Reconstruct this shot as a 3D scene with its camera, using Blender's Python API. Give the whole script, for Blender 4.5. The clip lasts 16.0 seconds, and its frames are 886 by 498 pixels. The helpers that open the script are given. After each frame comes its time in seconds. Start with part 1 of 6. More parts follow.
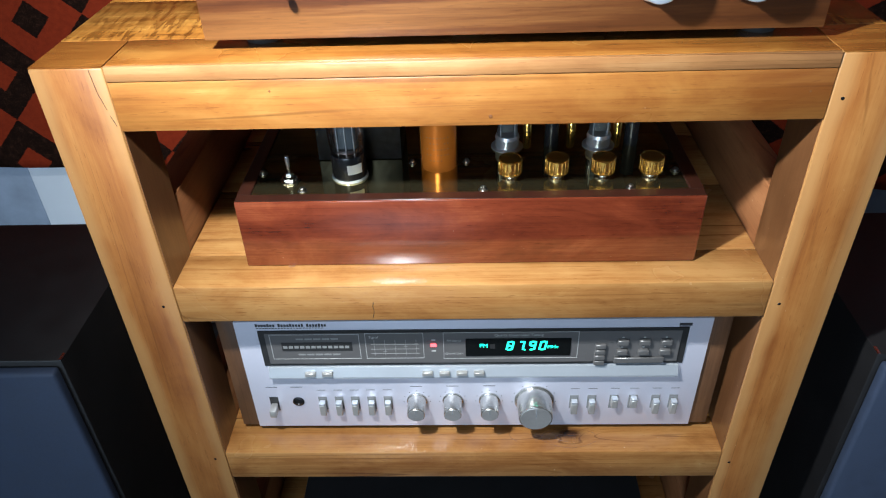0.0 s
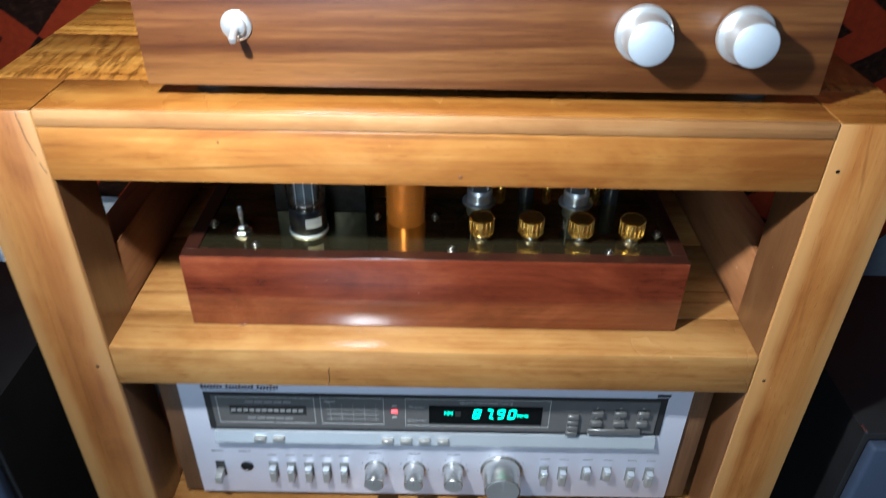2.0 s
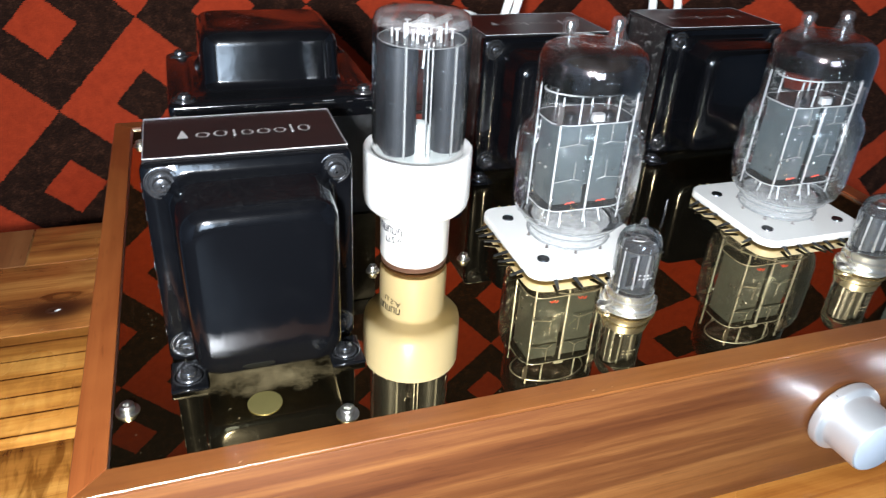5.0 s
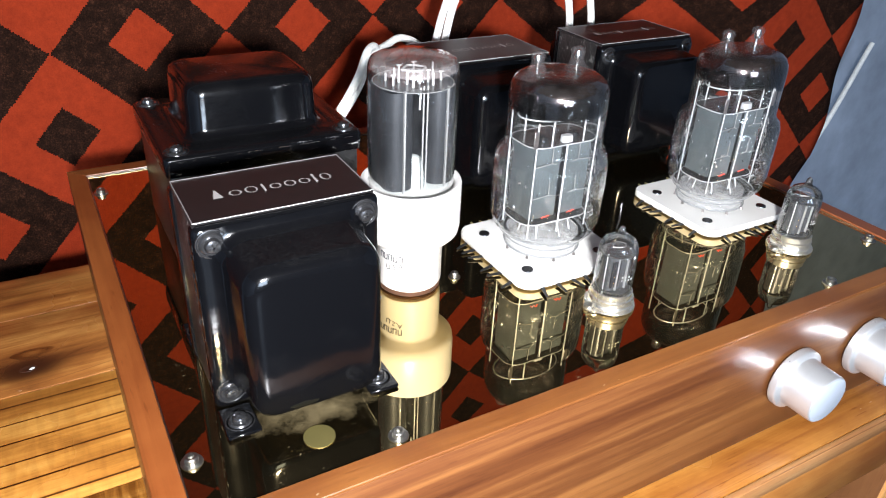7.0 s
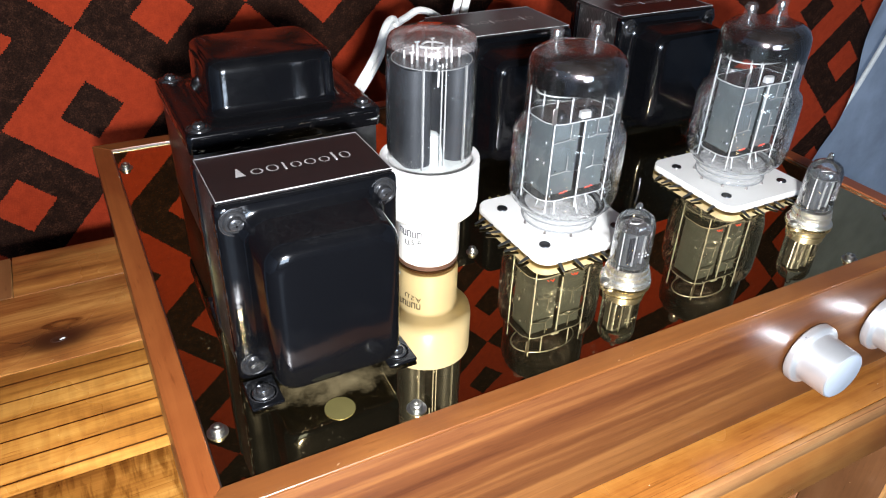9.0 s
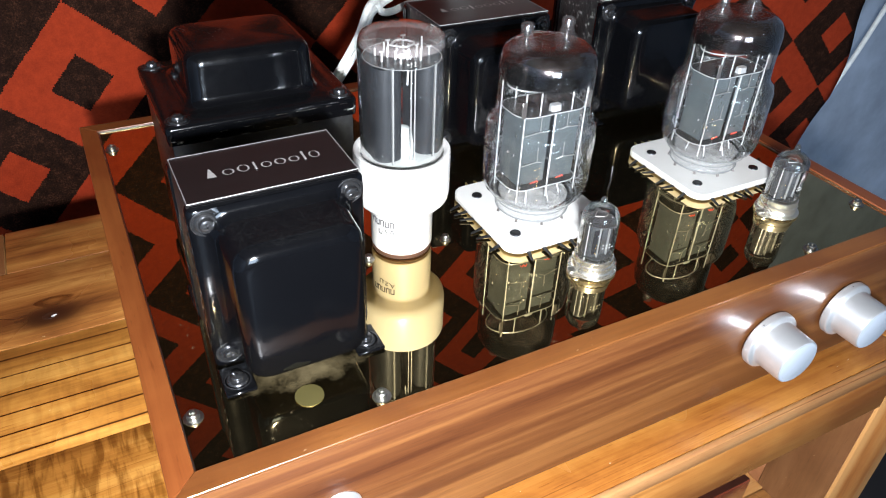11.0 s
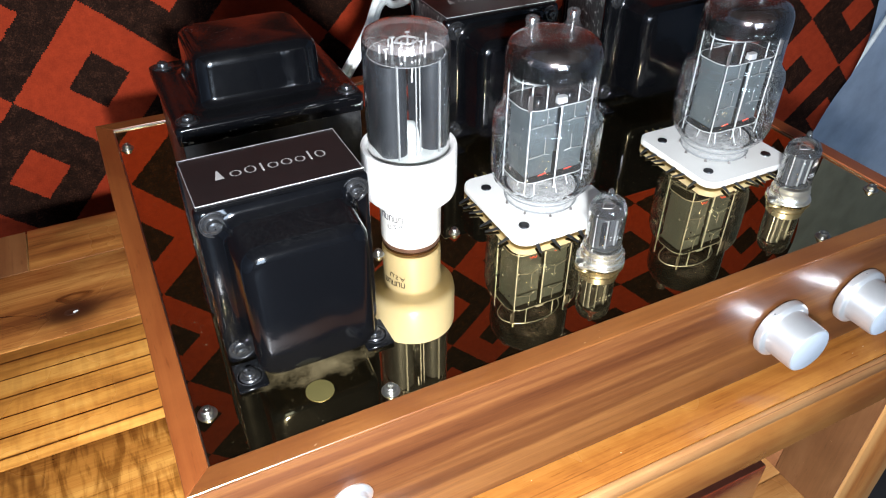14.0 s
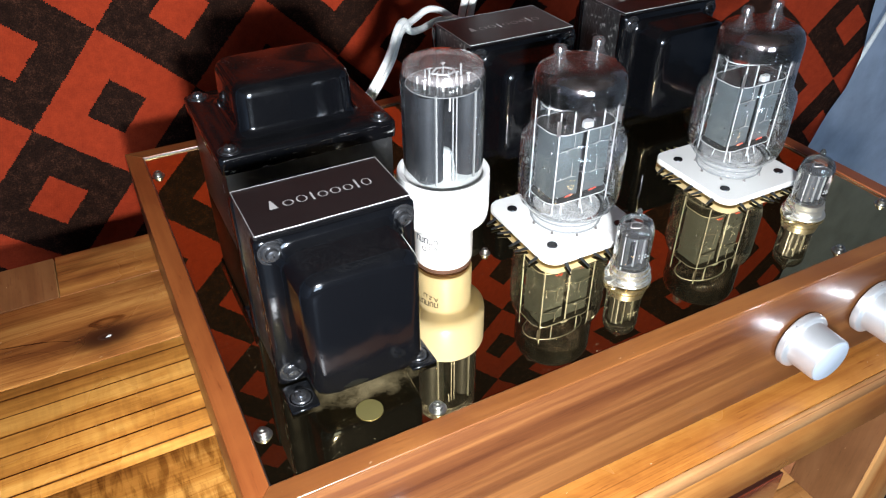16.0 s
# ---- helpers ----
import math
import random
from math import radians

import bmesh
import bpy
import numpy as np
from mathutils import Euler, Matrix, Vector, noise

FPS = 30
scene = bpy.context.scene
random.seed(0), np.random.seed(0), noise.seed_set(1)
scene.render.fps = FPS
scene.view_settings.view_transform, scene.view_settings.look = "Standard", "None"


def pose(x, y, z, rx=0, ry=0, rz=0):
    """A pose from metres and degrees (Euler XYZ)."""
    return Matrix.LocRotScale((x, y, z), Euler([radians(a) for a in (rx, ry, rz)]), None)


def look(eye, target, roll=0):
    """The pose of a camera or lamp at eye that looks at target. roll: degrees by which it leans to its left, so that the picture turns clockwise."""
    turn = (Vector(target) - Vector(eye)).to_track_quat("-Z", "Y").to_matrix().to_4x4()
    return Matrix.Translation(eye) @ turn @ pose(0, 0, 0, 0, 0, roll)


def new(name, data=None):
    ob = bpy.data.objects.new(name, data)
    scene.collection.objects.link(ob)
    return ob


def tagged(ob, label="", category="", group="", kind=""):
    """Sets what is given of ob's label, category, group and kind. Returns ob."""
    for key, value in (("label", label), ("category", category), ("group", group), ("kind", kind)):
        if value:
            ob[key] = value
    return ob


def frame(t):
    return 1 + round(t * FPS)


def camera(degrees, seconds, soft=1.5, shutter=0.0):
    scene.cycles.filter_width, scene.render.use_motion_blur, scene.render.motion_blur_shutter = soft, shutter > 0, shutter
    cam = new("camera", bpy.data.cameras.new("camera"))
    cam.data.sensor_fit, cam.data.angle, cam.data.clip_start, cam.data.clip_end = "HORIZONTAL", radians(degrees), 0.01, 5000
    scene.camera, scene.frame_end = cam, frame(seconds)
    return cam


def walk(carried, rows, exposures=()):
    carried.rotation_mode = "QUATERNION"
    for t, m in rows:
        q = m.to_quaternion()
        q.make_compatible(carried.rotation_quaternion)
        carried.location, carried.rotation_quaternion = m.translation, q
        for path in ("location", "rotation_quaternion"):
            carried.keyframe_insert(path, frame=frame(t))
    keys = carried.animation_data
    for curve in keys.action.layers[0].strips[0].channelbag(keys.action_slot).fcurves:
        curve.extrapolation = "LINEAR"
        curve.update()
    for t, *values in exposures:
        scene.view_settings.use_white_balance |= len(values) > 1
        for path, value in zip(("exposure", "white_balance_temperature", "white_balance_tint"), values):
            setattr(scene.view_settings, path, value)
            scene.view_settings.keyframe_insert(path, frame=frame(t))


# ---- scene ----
cam = camera(62.85, 16.0, soft=1.1, shutter=0.4)
PATH = [
    (0.0, (-0.0017, -0.4858, 0.9899), (-0.0507, 0.7287, 0.1110), -2.08),
    (0.5, (0.0201, -0.4778, 0.9881), (-0.0604, 0.7304, 0.1028), -2.05),
    (1.0, (0.0513, -0.4686, 0.9792), (-0.1076, 0.7255, 0.0854), -2.77),
    (1.5, (0.0510, -0.4615, 0.9780), (-0.1259, 0.7264, 0.0794), -2.29),
    (2.0, (0.0055, -0.4291, 0.9895), (0.0070, 0.8131, 0.1486), 0.98),
    (2.5, (-0.0594, -0.3836, 1.0156), (0.0629, 0.8764, 0.2109), 2.63),
    (3.0, (-0.1146, -0.3543, 1.0396), (0.1022, 0.9292, 0.2941), 2.38),
    (3.5, (-0.1410, -0.3059, 1.0523), (0.1104, 0.9931, 0.3457), 3.37),
    (4.0, (-0.1432, -0.2343, 1.0596), (0.1386, 1.0712, 0.3767), 5.10),
    (4.5, (-0.1322, -0.1773, 1.0588), (0.1788, 1.0929, 0.3240), 4.89),
    (5.0, (-0.1377, -0.1549, 1.0731), (0.3174, 1.0604, 0.3209), 3.52),
    (7.5, (-0.1966, -0.1490, 1.0961), (0.4645, 0.9640, 0.3385), 2.91),
    (8.0, (-0.1953, -0.1507, 1.0971), (0.4471, 0.9580, 0.3173), 2.85),
    (8.5, (-0.1946, -0.1541, 1.0989), (0.4288, 0.9534, 0.3021), 2.54),
    (9.0, (-0.1924, -0.1512, 1.1008), (0.4164, 0.9575, 0.2945), 2.06),
    (9.5, (-0.1892, -0.1546, 1.1040), (0.4071, 0.9453, 0.2767), 2.00),
    (10.0, (-0.1867, -0.1605, 1.1116), (0.4123, 0.9229, 0.2646), 2.84),
    (12.5, (-0.1726, -0.1592, 1.1278), (0.3727, 0.9074, 0.2250), 0.55),
    (13.0, (-0.1749, -0.1630, 1.1285), (0.3573, 0.9073, 0.2223), 0.45),
    (13.5, (-0.1749, -0.1631, 1.1279), (0.3535, 0.9039, 0.2156), 0.42),
    (14.0, (-0.1737, -0.1625, 1.1289), (0.3617, 0.9054, 0.2217), 0.40),
    (14.5, (-0.1768, -0.1638, 1.1316), (0.3619, 0.9096, 0.2329), 0.60),
    (15.0, (-0.1811, -0.1644, 1.1345), (0.3579, 0.9100, 0.2372), 0.29),
    (15.5, (-0.1882, -0.1638, 1.1379), (0.3599, 0.9110, 0.2466), -0.05),
    (16.0, (-0.1979, -0.1594, 1.1401), (0.3612, 0.9153, 0.2556), -0.13),
]
EXPOSURE = [(0.0, 0.58, 6350, 4), (1.5, 0.58, 6300, 4), (2.5, 0.08, 5800, -2), (3.2, 0.0, 5600, -4), (4.0, 0.08, 5750, -2), (4.5, 0.28, 6050, 3), (5.0, 0.50, 6200, 6), (7.5, 0.72, 6500, 10), (9.0, 0.62, 6400, 9), (10.0, 0.58, 6350, 8), (14.5, 0.58, 6250, 7), (16.0, 0.66, 6250, 7)]
walk(cam, [(t, look(eye, target, roll)) for t, eye, target, roll in PATH], EXPOSURE)

# ---- light ----


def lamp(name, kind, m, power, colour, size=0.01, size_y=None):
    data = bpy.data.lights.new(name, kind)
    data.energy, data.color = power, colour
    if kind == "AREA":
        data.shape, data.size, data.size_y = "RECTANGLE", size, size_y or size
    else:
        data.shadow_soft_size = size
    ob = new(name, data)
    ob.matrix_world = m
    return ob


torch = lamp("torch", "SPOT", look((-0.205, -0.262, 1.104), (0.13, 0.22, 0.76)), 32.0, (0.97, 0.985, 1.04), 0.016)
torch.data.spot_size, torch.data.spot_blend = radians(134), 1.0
lamp("window_daylight", "AREA", look((-0.9, -3.68, 1.55), (-0.9, 0, 1.1)), 60.0, (0.62, 0.78, 1.0), 1.3, 1.1)
world = bpy.data.worlds.new("world")
world.use_nodes = True
scene.world = world
sky = world.node_tree.nodes.new("ShaderNodeTexSky")
sky.sky_type, sky.sun_disc = "NISHITA", False
sky.sun_elevation, sky.sun_rotation = radians(35), radians(200)
world.node_tree.links.new(sky.outputs[0], world.node_tree.nodes["Background"].inputs[0])
world.node_tree.nodes["Background"].inputs[1].default_value = 0.08


# ---- materials ----
class Graph:
    """A small node builder for one material."""

    def __init__(self, name):
        self.mat = bpy.data.materials.new(name)
        self.mat.use_nodes = True
        self.tree = self.mat.node_tree
        self.bsdf = self.tree.nodes["Principled BSDF"]
        self.out = self.tree.nodes["Material Output"]

    def node(self, kind, **values):
        n = self.tree.nodes.new("ShaderNode" + kind)
        for key, value in values.items():
            n.inputs[key.replace("_", " ")].default_value = value
        return n

    def link(self, a, b):
        self.tree.links.new(a, b)

    def math(self, op, a, b=None):
        n = self.tree.nodes.new("ShaderNodeMath")
        n.operation = op
        for i, v in enumerate((a, b)):
            if v is None:
                continue
            if isinstance(v, (int, float)):
                n.inputs[i].default_value = v
            else:
                self.link(v, n.inputs[i])
        return n.outputs[0]

    def coords(self, scale=(1, 1, 1), loose=True, source="Object"):
        tc = self.tree.nodes.new("ShaderNodeTexCoord")
        v = tc.outputs[source]
        if loose:
            info = self.tree.nodes.new("ShaderNodeObjectInfo")
            add = self.tree.nodes.new("ShaderNodeVectorMath")
            add.operation = "ADD"
            s = self.math("MULTIPLY", info.outputs["Random"], 7.3)
            self.link(v, add.inputs[0])
            self.link(s, add.inputs[1])
            v = add.outputs[0]
        mp = self.tree.nodes.new("ShaderNodeMapping")
        mp.inputs["Scale"].default_value = scale
        self.link(v, mp.inputs["Vector"])
        return mp.outputs[0]

    def noise(self, vec, scale, detail=4.0, rough=0.55, distort=0.0):
        n = self.node("TexNoise", Scale=scale, Detail=detail, Roughness=rough, Distortion=distort)
        self.link(vec, n.inputs["Vector"])
        return n.outputs["Fac"]

    def ramp(self, fac, stops):
        r = self.tree.nodes.new("ShaderNodeValToRGB")
        e = r.color_ramp.elements
        while len(e) < len(stops):
            e.new(0.5)
        for el, (p, c) in zip(e, stops):
            el.position, el.color = p, (*c, 1.0)
        self.link(fac, r.inputs[0])
        return r.outputs[0]

    def mix(self, fac, a, b, blend="MIX"):
        m = self.tree.nodes.new("ShaderNodeMix")
        m.data_type, m.blend_type = "RGBA", blend
        for sock, v in ((m.inputs[0], fac), (m.inputs[6], a), (m.inputs[7], b)):
            if isinstance(v, (int, float)):
                sock.default_value = v
            elif isinstance(v, tuple):
                sock.default_value = (*v, 1.0)
            else:
                self.link(v, sock)
        return m.outputs[2]

    def bump(self, fac, strength, distance=0.001):
        b = self.node("Bump", Strength=strength, Distance=distance)
        self.link(fac, b.inputs["Height"])
        self.link(b.outputs[0], self.bsdf.inputs["Normal"])

    def put(self, **values):
        for key, value in values.items():
            sock = self.bsdf.inputs[key.replace("_", " ")]
            if isinstance(value, tuple):
                sock.default_value = (*value, 1.0)
            elif isinstance(value, (int, float)):
                sock.default_value = value
            else:
                self.link(value, sock)
        return self.mat


def wood(name, axis, dark, mid, light, rough=0.3, coat=0.35, bands=11.0, lines=0.5, knot=None, flame=0.0, contrast=1.0, rings=17.0, broken=True, ruled=0.0, patch=0.44, band=0.30, sap=None, specks=0.7):
    """Sawn wood along one axis: soft patches, straight streaks, broken growth lines, pores, and a tone of its own for each piece."""
    g = Graph(name)

    def squeeze(lengthwise, across):
        s = [across] * 3
        s["xyz".index(axis)] = lengthwise
        return tuple(s)

    broad = g.noise(g.coords(squeeze(0.5, bands)), 2.0, 3.0, 0.5, 0.3)
    cloud = g.noise(g.coords(squeeze(5.0, 12.0)), 2.0, 7.0, 0.62, 0.6)
    field = g.noise(g.coords(squeeze(0.32, 15.0)), 1.6, 1.0, 0.4, 0.1)
    if ruled:
        tc = g.tree.nodes.new("ShaderNodeTexCoord")
        sep = g.tree.nodes.new("ShaderNodeSeparateXYZ")
        g.link(tc.outputs["Object"], sep.inputs[0])
        across = sep.outputs["xyz".index("y" if axis == "x" else "x")]
        field = g.math("ADD", g.math("MULTIPLY", field, 0.12), g.math("MULTIPLY", across, ruled))
    heart = None
    if knot:
        kx, ky, size = knot
        tc = g.tree.nodes.new("ShaderNodeTexCoord")
        sep = g.tree.nodes.new("ShaderNodeSeparateXYZ")
        g.link(tc.outputs["Object"], sep.inputs[0])
        dx = g.math("DIVIDE", g.math("SUBTRACT", sep.outputs[0], kx), size * 1.8)
        dy = g.math("DIVIDE", g.math("SUBTRACT", sep.outputs[1], ky), size)
        d2 = g.math("ADD", g.math("MULTIPLY", dx, dx), g.math("MULTIPLY", dy, dy))
        field = g.math("ADD", field, g.math("DIVIDE", 0.16, g.math("ADD", 1.0, d2)))
        heart = g.math("DIVIDE", 1.0, g.math("ADD", 1.0, g.math("MULTIPLY", g.math("MULTIPLY", d2, d2), 5.0)))
    pores = g.noise(g.coords(squeeze(9, 260)), 2.0, 4.0, 0.65)
    streak = g.noise(g.coords(squeeze(1.6, 90)), 2.0, 4.0, 0.6)
    fac = g.math("ADD", g.math("MULTIPLY", broad, band), g.math("ADD", g.math("MULTIPLY", cloud, patch), g.math("ADD", g.math("MULTIPLY", pores, 0.14), g.math("MULTIPLY", streak, 0.20))))
    fac = g.math("ADD", fac, 0.5 * (0.66 - band - patch))
    col = g.ramp(fac, [(0.5 - 0.17 / contrast, dark), (0.50, mid), (0.5 + 0.17 / contrast, light)])
    ring = g.math("ABSOLUTE", g.math("SUBTRACT", g.math("FRACT", g.math("MULTIPLY", field, rings)), 0.5))
    thin = g.ramp(g.math("ADD", ring, g.math("MULTIPLY", g.math("SUBTRACT", streak, 0.5), 0.04 if ruled else 0.10)), [(0.0, (0.10, 0.065, 0.04) if ruled else (0.22, 0.15, 0.10)), (0.026 if ruled else 0.030, (0.22, 0.15, 0.10) if ruled else (0.36, 0.27, 0.20)), (0.050 if ruled else 0.065, (1, 1, 1))])
    amount = lines
    if broken:
        here = g.noise(g.coords(squeeze(3.2, 26.0)), 2.0, 2.0, 0.5)
        amount = g.math("MULTIPLY", g.ramp(here, [(0.46, (0, 0, 0)), (0.66, (1, 1, 1))]), lines)
    col = g.mix(amount, col, thin, "MULTIPLY")
    fleck = g.ramp(g.noise(g.coords(squeeze(38, 420)), 2.0, 2.0, 0.5), [(0.64, (1, 1, 1)), (0.74, (0.62, 0.52, 0.44))])
    col = g.mix(0.7, col, fleck, "MULTIPLY")
    nick = g.ramp(g.noise(g.coords(squeeze(0.5, 1.0)), 480.0, 2.0, 0.5), [(0.775, (0, 0, 0)), (0.80, (specks,) * 3)])
    col = g.mix(nick, col, (0.62, 0.50, 0.36))
    if sap:
        # Pale sapwood along both edges of the piece, with a wandering border.
        tc = g.tree.nodes.new("ShaderNodeTexCoord")
        sep = g.tree.nodes.new("ShaderNodeSeparateXYZ")
        g.link(tc.outputs["Object"], sep.inputs[0])
        drift = g.noise(g.coords(squeeze(4.0, 1.0)), 1.5, 3.0, 0.6)
        edge = g.math("ABSOLUTE", g.math("ADD", sep.outputs[0], g.math("MULTIPLY", g.math("SUBTRACT", drift, 0.5), 0.030)))
        col = g.mix(g.math("MULTIPLY", g.ramp(g.math("MULTIPLY", edge, 10.0), [(0.13, (0, 0, 0)), (0.22, (1, 1, 1))]), 0.75), col, sap)
    if heart is not None:
        col = g.mix(g.math("MULTIPLY", heart, 0.97), col, (0.020, 0.007, 0.003))
    if flame:
        wave = g.noise(g.coords(squeeze(105, 17)), 2.0, 3.0, 0.55, 0.5)
        col = g.mix(flame, col, g.ramp(wave, [(0.38, (0.34, 0.25, 0.18)), (0.56, (1.1, 1.08, 1.04))]), "MULTIPLY")
    info = g.tree.nodes.new("ShaderNodeObjectInfo")
    tone = g.ramp(info.outputs["Random"], [(0.0, (0.84, 0.81, 0.76)), (1.0, (1.10, 1.09, 1.06))])
    col = g.mix(0.8, col, tone, "MULTIPLY")
    spots = g.noise(g.coords((1, 1, 1)), 9.0, 3.0)
    g.bump(g.math("ADD", g.math("MULTIPLY", pores, 0.6), g.math("MULTIPLY", streak, 0.4)), 0.16, 0.0005)
    r = g.math("ADD", rough - 0.08, g.math("MULTIPLY", spots, 0.16))
    return g.put(Base_Color=col, Roughness=r, Coat_Weight=coat, Coat_Roughness=0.2)


def ribbon_wood(name, dark, mid, light, rough=0.34, coat=0.4):
    """Quarter-sawn board: broad wavy ribbons that run a little uphill, fine pores and short flecks."""
    g = Graph(name)
    tc = g.tree.nodes.new("ShaderNodeTexCoord")
    sep = g.tree.nodes.new("ShaderNodeSeparateXYZ")
    g.link(tc.outputs["Object"], sep.inputs[0])
    sway = g.noise(g.coords((1, 1, 1), False), 4.5, 2.0, 0.5)
    rise = g.math("ADD", sep.outputs[2], g.math("ADD", g.math("MULTIPLY", sep.outputs[0], -0.035), g.math("MULTIPLY", sway, 0.022)))
    pile = g.tree.nodes.new("ShaderNodeCombineXYZ")
    g.link(g.math("MULTIPLY", sep.outputs[0], 1.1), pile.inputs[0])
    g.link(g.math("MULTIPLY", rise, 46.0), pile.inputs[2])
    ribbons = g.noise(pile.outputs[0], 1.0, 3.0, 0.55, 0.15)
    fine = g.noise(g.coords((2.2, 110, 110)), 2.0, 4.0, 0.6)
    pores = g.noise(g.coords((16, 330, 330)), 2.0, 3.0, 0.6)
    fac = g.math("ADD", g.math("MULTIPLY", ribbons, 0.62), g.math("ADD", g.math("MULTIPLY", fine, 0.24), g.math("MULTIPLY", pores, 0.14)))
    col = g.ramp(fac, [(0.36, dark), (0.50, mid), (0.645, light)])
    fleck = g.ramp(g.noise(g.coords((45, 380, 380)), 2.0, 2.0, 0.5), [(0.62, (1, 1, 1)), (0.74, (0.58, 0.46, 0.38))])
    col = g.mix(0.6, col, fleck, "MULTIPLY")
    g.bump(g.math("ADD", g.math("MULTIPLY", pores, 0.6), g.math("MULTIPLY", fine, 0.4)), 0.14, 0.0005)
    r = g.math("ADD", rough - 0.06, g.math("MULTIPLY", ribbons, 0.14))
    return g.put(Base_Color=col, Roughness=r, Coat_Weight=coat, Coat_Roughness=0.22)


def plain(name, colour, rough=0.4, metal=0.0, vary=0.12, scale=60.0, bumpy=0.0, coat=0.0, spec=0.5):
    g = Graph(name)
    n = g.noise(g.coords(), scale, 4.0)
    big = g.noise(g.coords(), scale * 0.12, 2.0)
    lo = tuple(c * (1 - vary) for c in colour)
    hi = tuple(min(1.0, c * (1 + vary)) for c in colour)
    col = g.ramp(g.math("ADD", g.math("MULTIPLY", n, 0.5), g.math("MULTIPLY", big, 0.5)), [(0.3, lo), (0.7, hi)])
    if bumpy:
        g.bump(n, bumpy, 0.0008)
    r = g.math("ADD", rough * 0.85, g.math("MULTIPLY", big, rough * 0.3))
    return g.put(Base_Color=col, Roughness=r, Metallic=metal, Coat_Weight=coat, Specular_IOR_Level=spec)


def black_paint(name, chips=False):
    g = Graph(name)
    dust = g.noise(g.coords(), 34.0, 6.0, 0.7)
    fac = g.ramp(dust, [(0.52, (0, 0, 0)), (0.82, (1, 1, 1))])
    col = g.mix(g.math("MULTIPLY", fac, 0.04), (0.0014, 0.0015, 0.0019), (0.05, 0.05, 0.048))
    wrinkle = g.noise(g.coords(), 85.0, 3.0)
    g.bump(wrinkle, 0.20, 0.0008)
    r = g.math("ADD", 0.07, g.math("MULTIPLY", dust, 0.10))
    # Settled dust on whatever faces up.
    tc = g.tree.nodes.new("ShaderNodeTexCoord")
    sep = g.tree.nodes.new("ShaderNodeSeparateXYZ")
    g.link(tc.outputs["Normal"], sep.inputs[0])
    settled = g.math("MULTIPLY", g.ramp(sep.outputs[2], [(0.70, (0, 0, 0)), (0.97, (1, 1, 1))]), g.ramp(g.noise(g.coords(), 900.0, 4.0, 0.7), [(0.42, (0.10, 0.10, 0.10)), (0.70, (1, 1, 1))]))
    settled = g.math("MULTIPLY", settled, g.ramp(g.noise(g.coords(), 26.0, 5.0, 0.7), [(0.36, (0.25, 0.25, 0.25)), (0.64, (1, 1, 1))]))
    col = g.mix(g.math("MULTIPLY", settled, 0.15), col, (0.035, 0.034, 0.032))
    r = g.math("ADD", r, g.math("MULTIPLY", settled, 0.20))
    if not chips:
        return g.put(Base_Color=col, Roughness=r, Specular_IOR_Level=g.math("SUBTRACT", 0.42, g.math("MULTIPLY", settled, 0.28)))
    chip = g.ramp(g.noise(g.coords((0.6, 0.6, 2.0)), 170.0, 6.0, 0.78), [(0.585, (0, 0, 0)), (0.66, (0.8, 0.8, 0.8))])
    return g.put(Base_Color=g.mix(chip, col, (0.36, 0.36, 0.34)), Roughness=g.math("ADD", r, g.math("MULTIPLY", chip, 0.2)))


def lamination(name, flakes=0.60):
    """Painted sheet edges, chipped to bare metal in small flakes."""
    g = Graph(name)
    sheets = g.noise(g.coords((160, 900, 160)), 1.0, 2.0)
    chip = g.ramp(g.noise(g.coords((1, 1, 0.6)), 430.0, 5.0, 0.75), [(flakes, (0, 0, 0)), (flakes + 0.08, (1, 1, 1))])
    col = g.mix(chip, g.ramp(sheets, [(0.35, (0.004, 0.004, 0.004)), (0.7, (0.016, 0.016, 0.016))]), (0.42, 0.42, 0.40))
    g.bump(sheets, 0.5, 0.0006)
    return g.put(Base_Color=col, Metallic=g.math("MULTIPLY", chip, 0.7), Roughness=0.30)


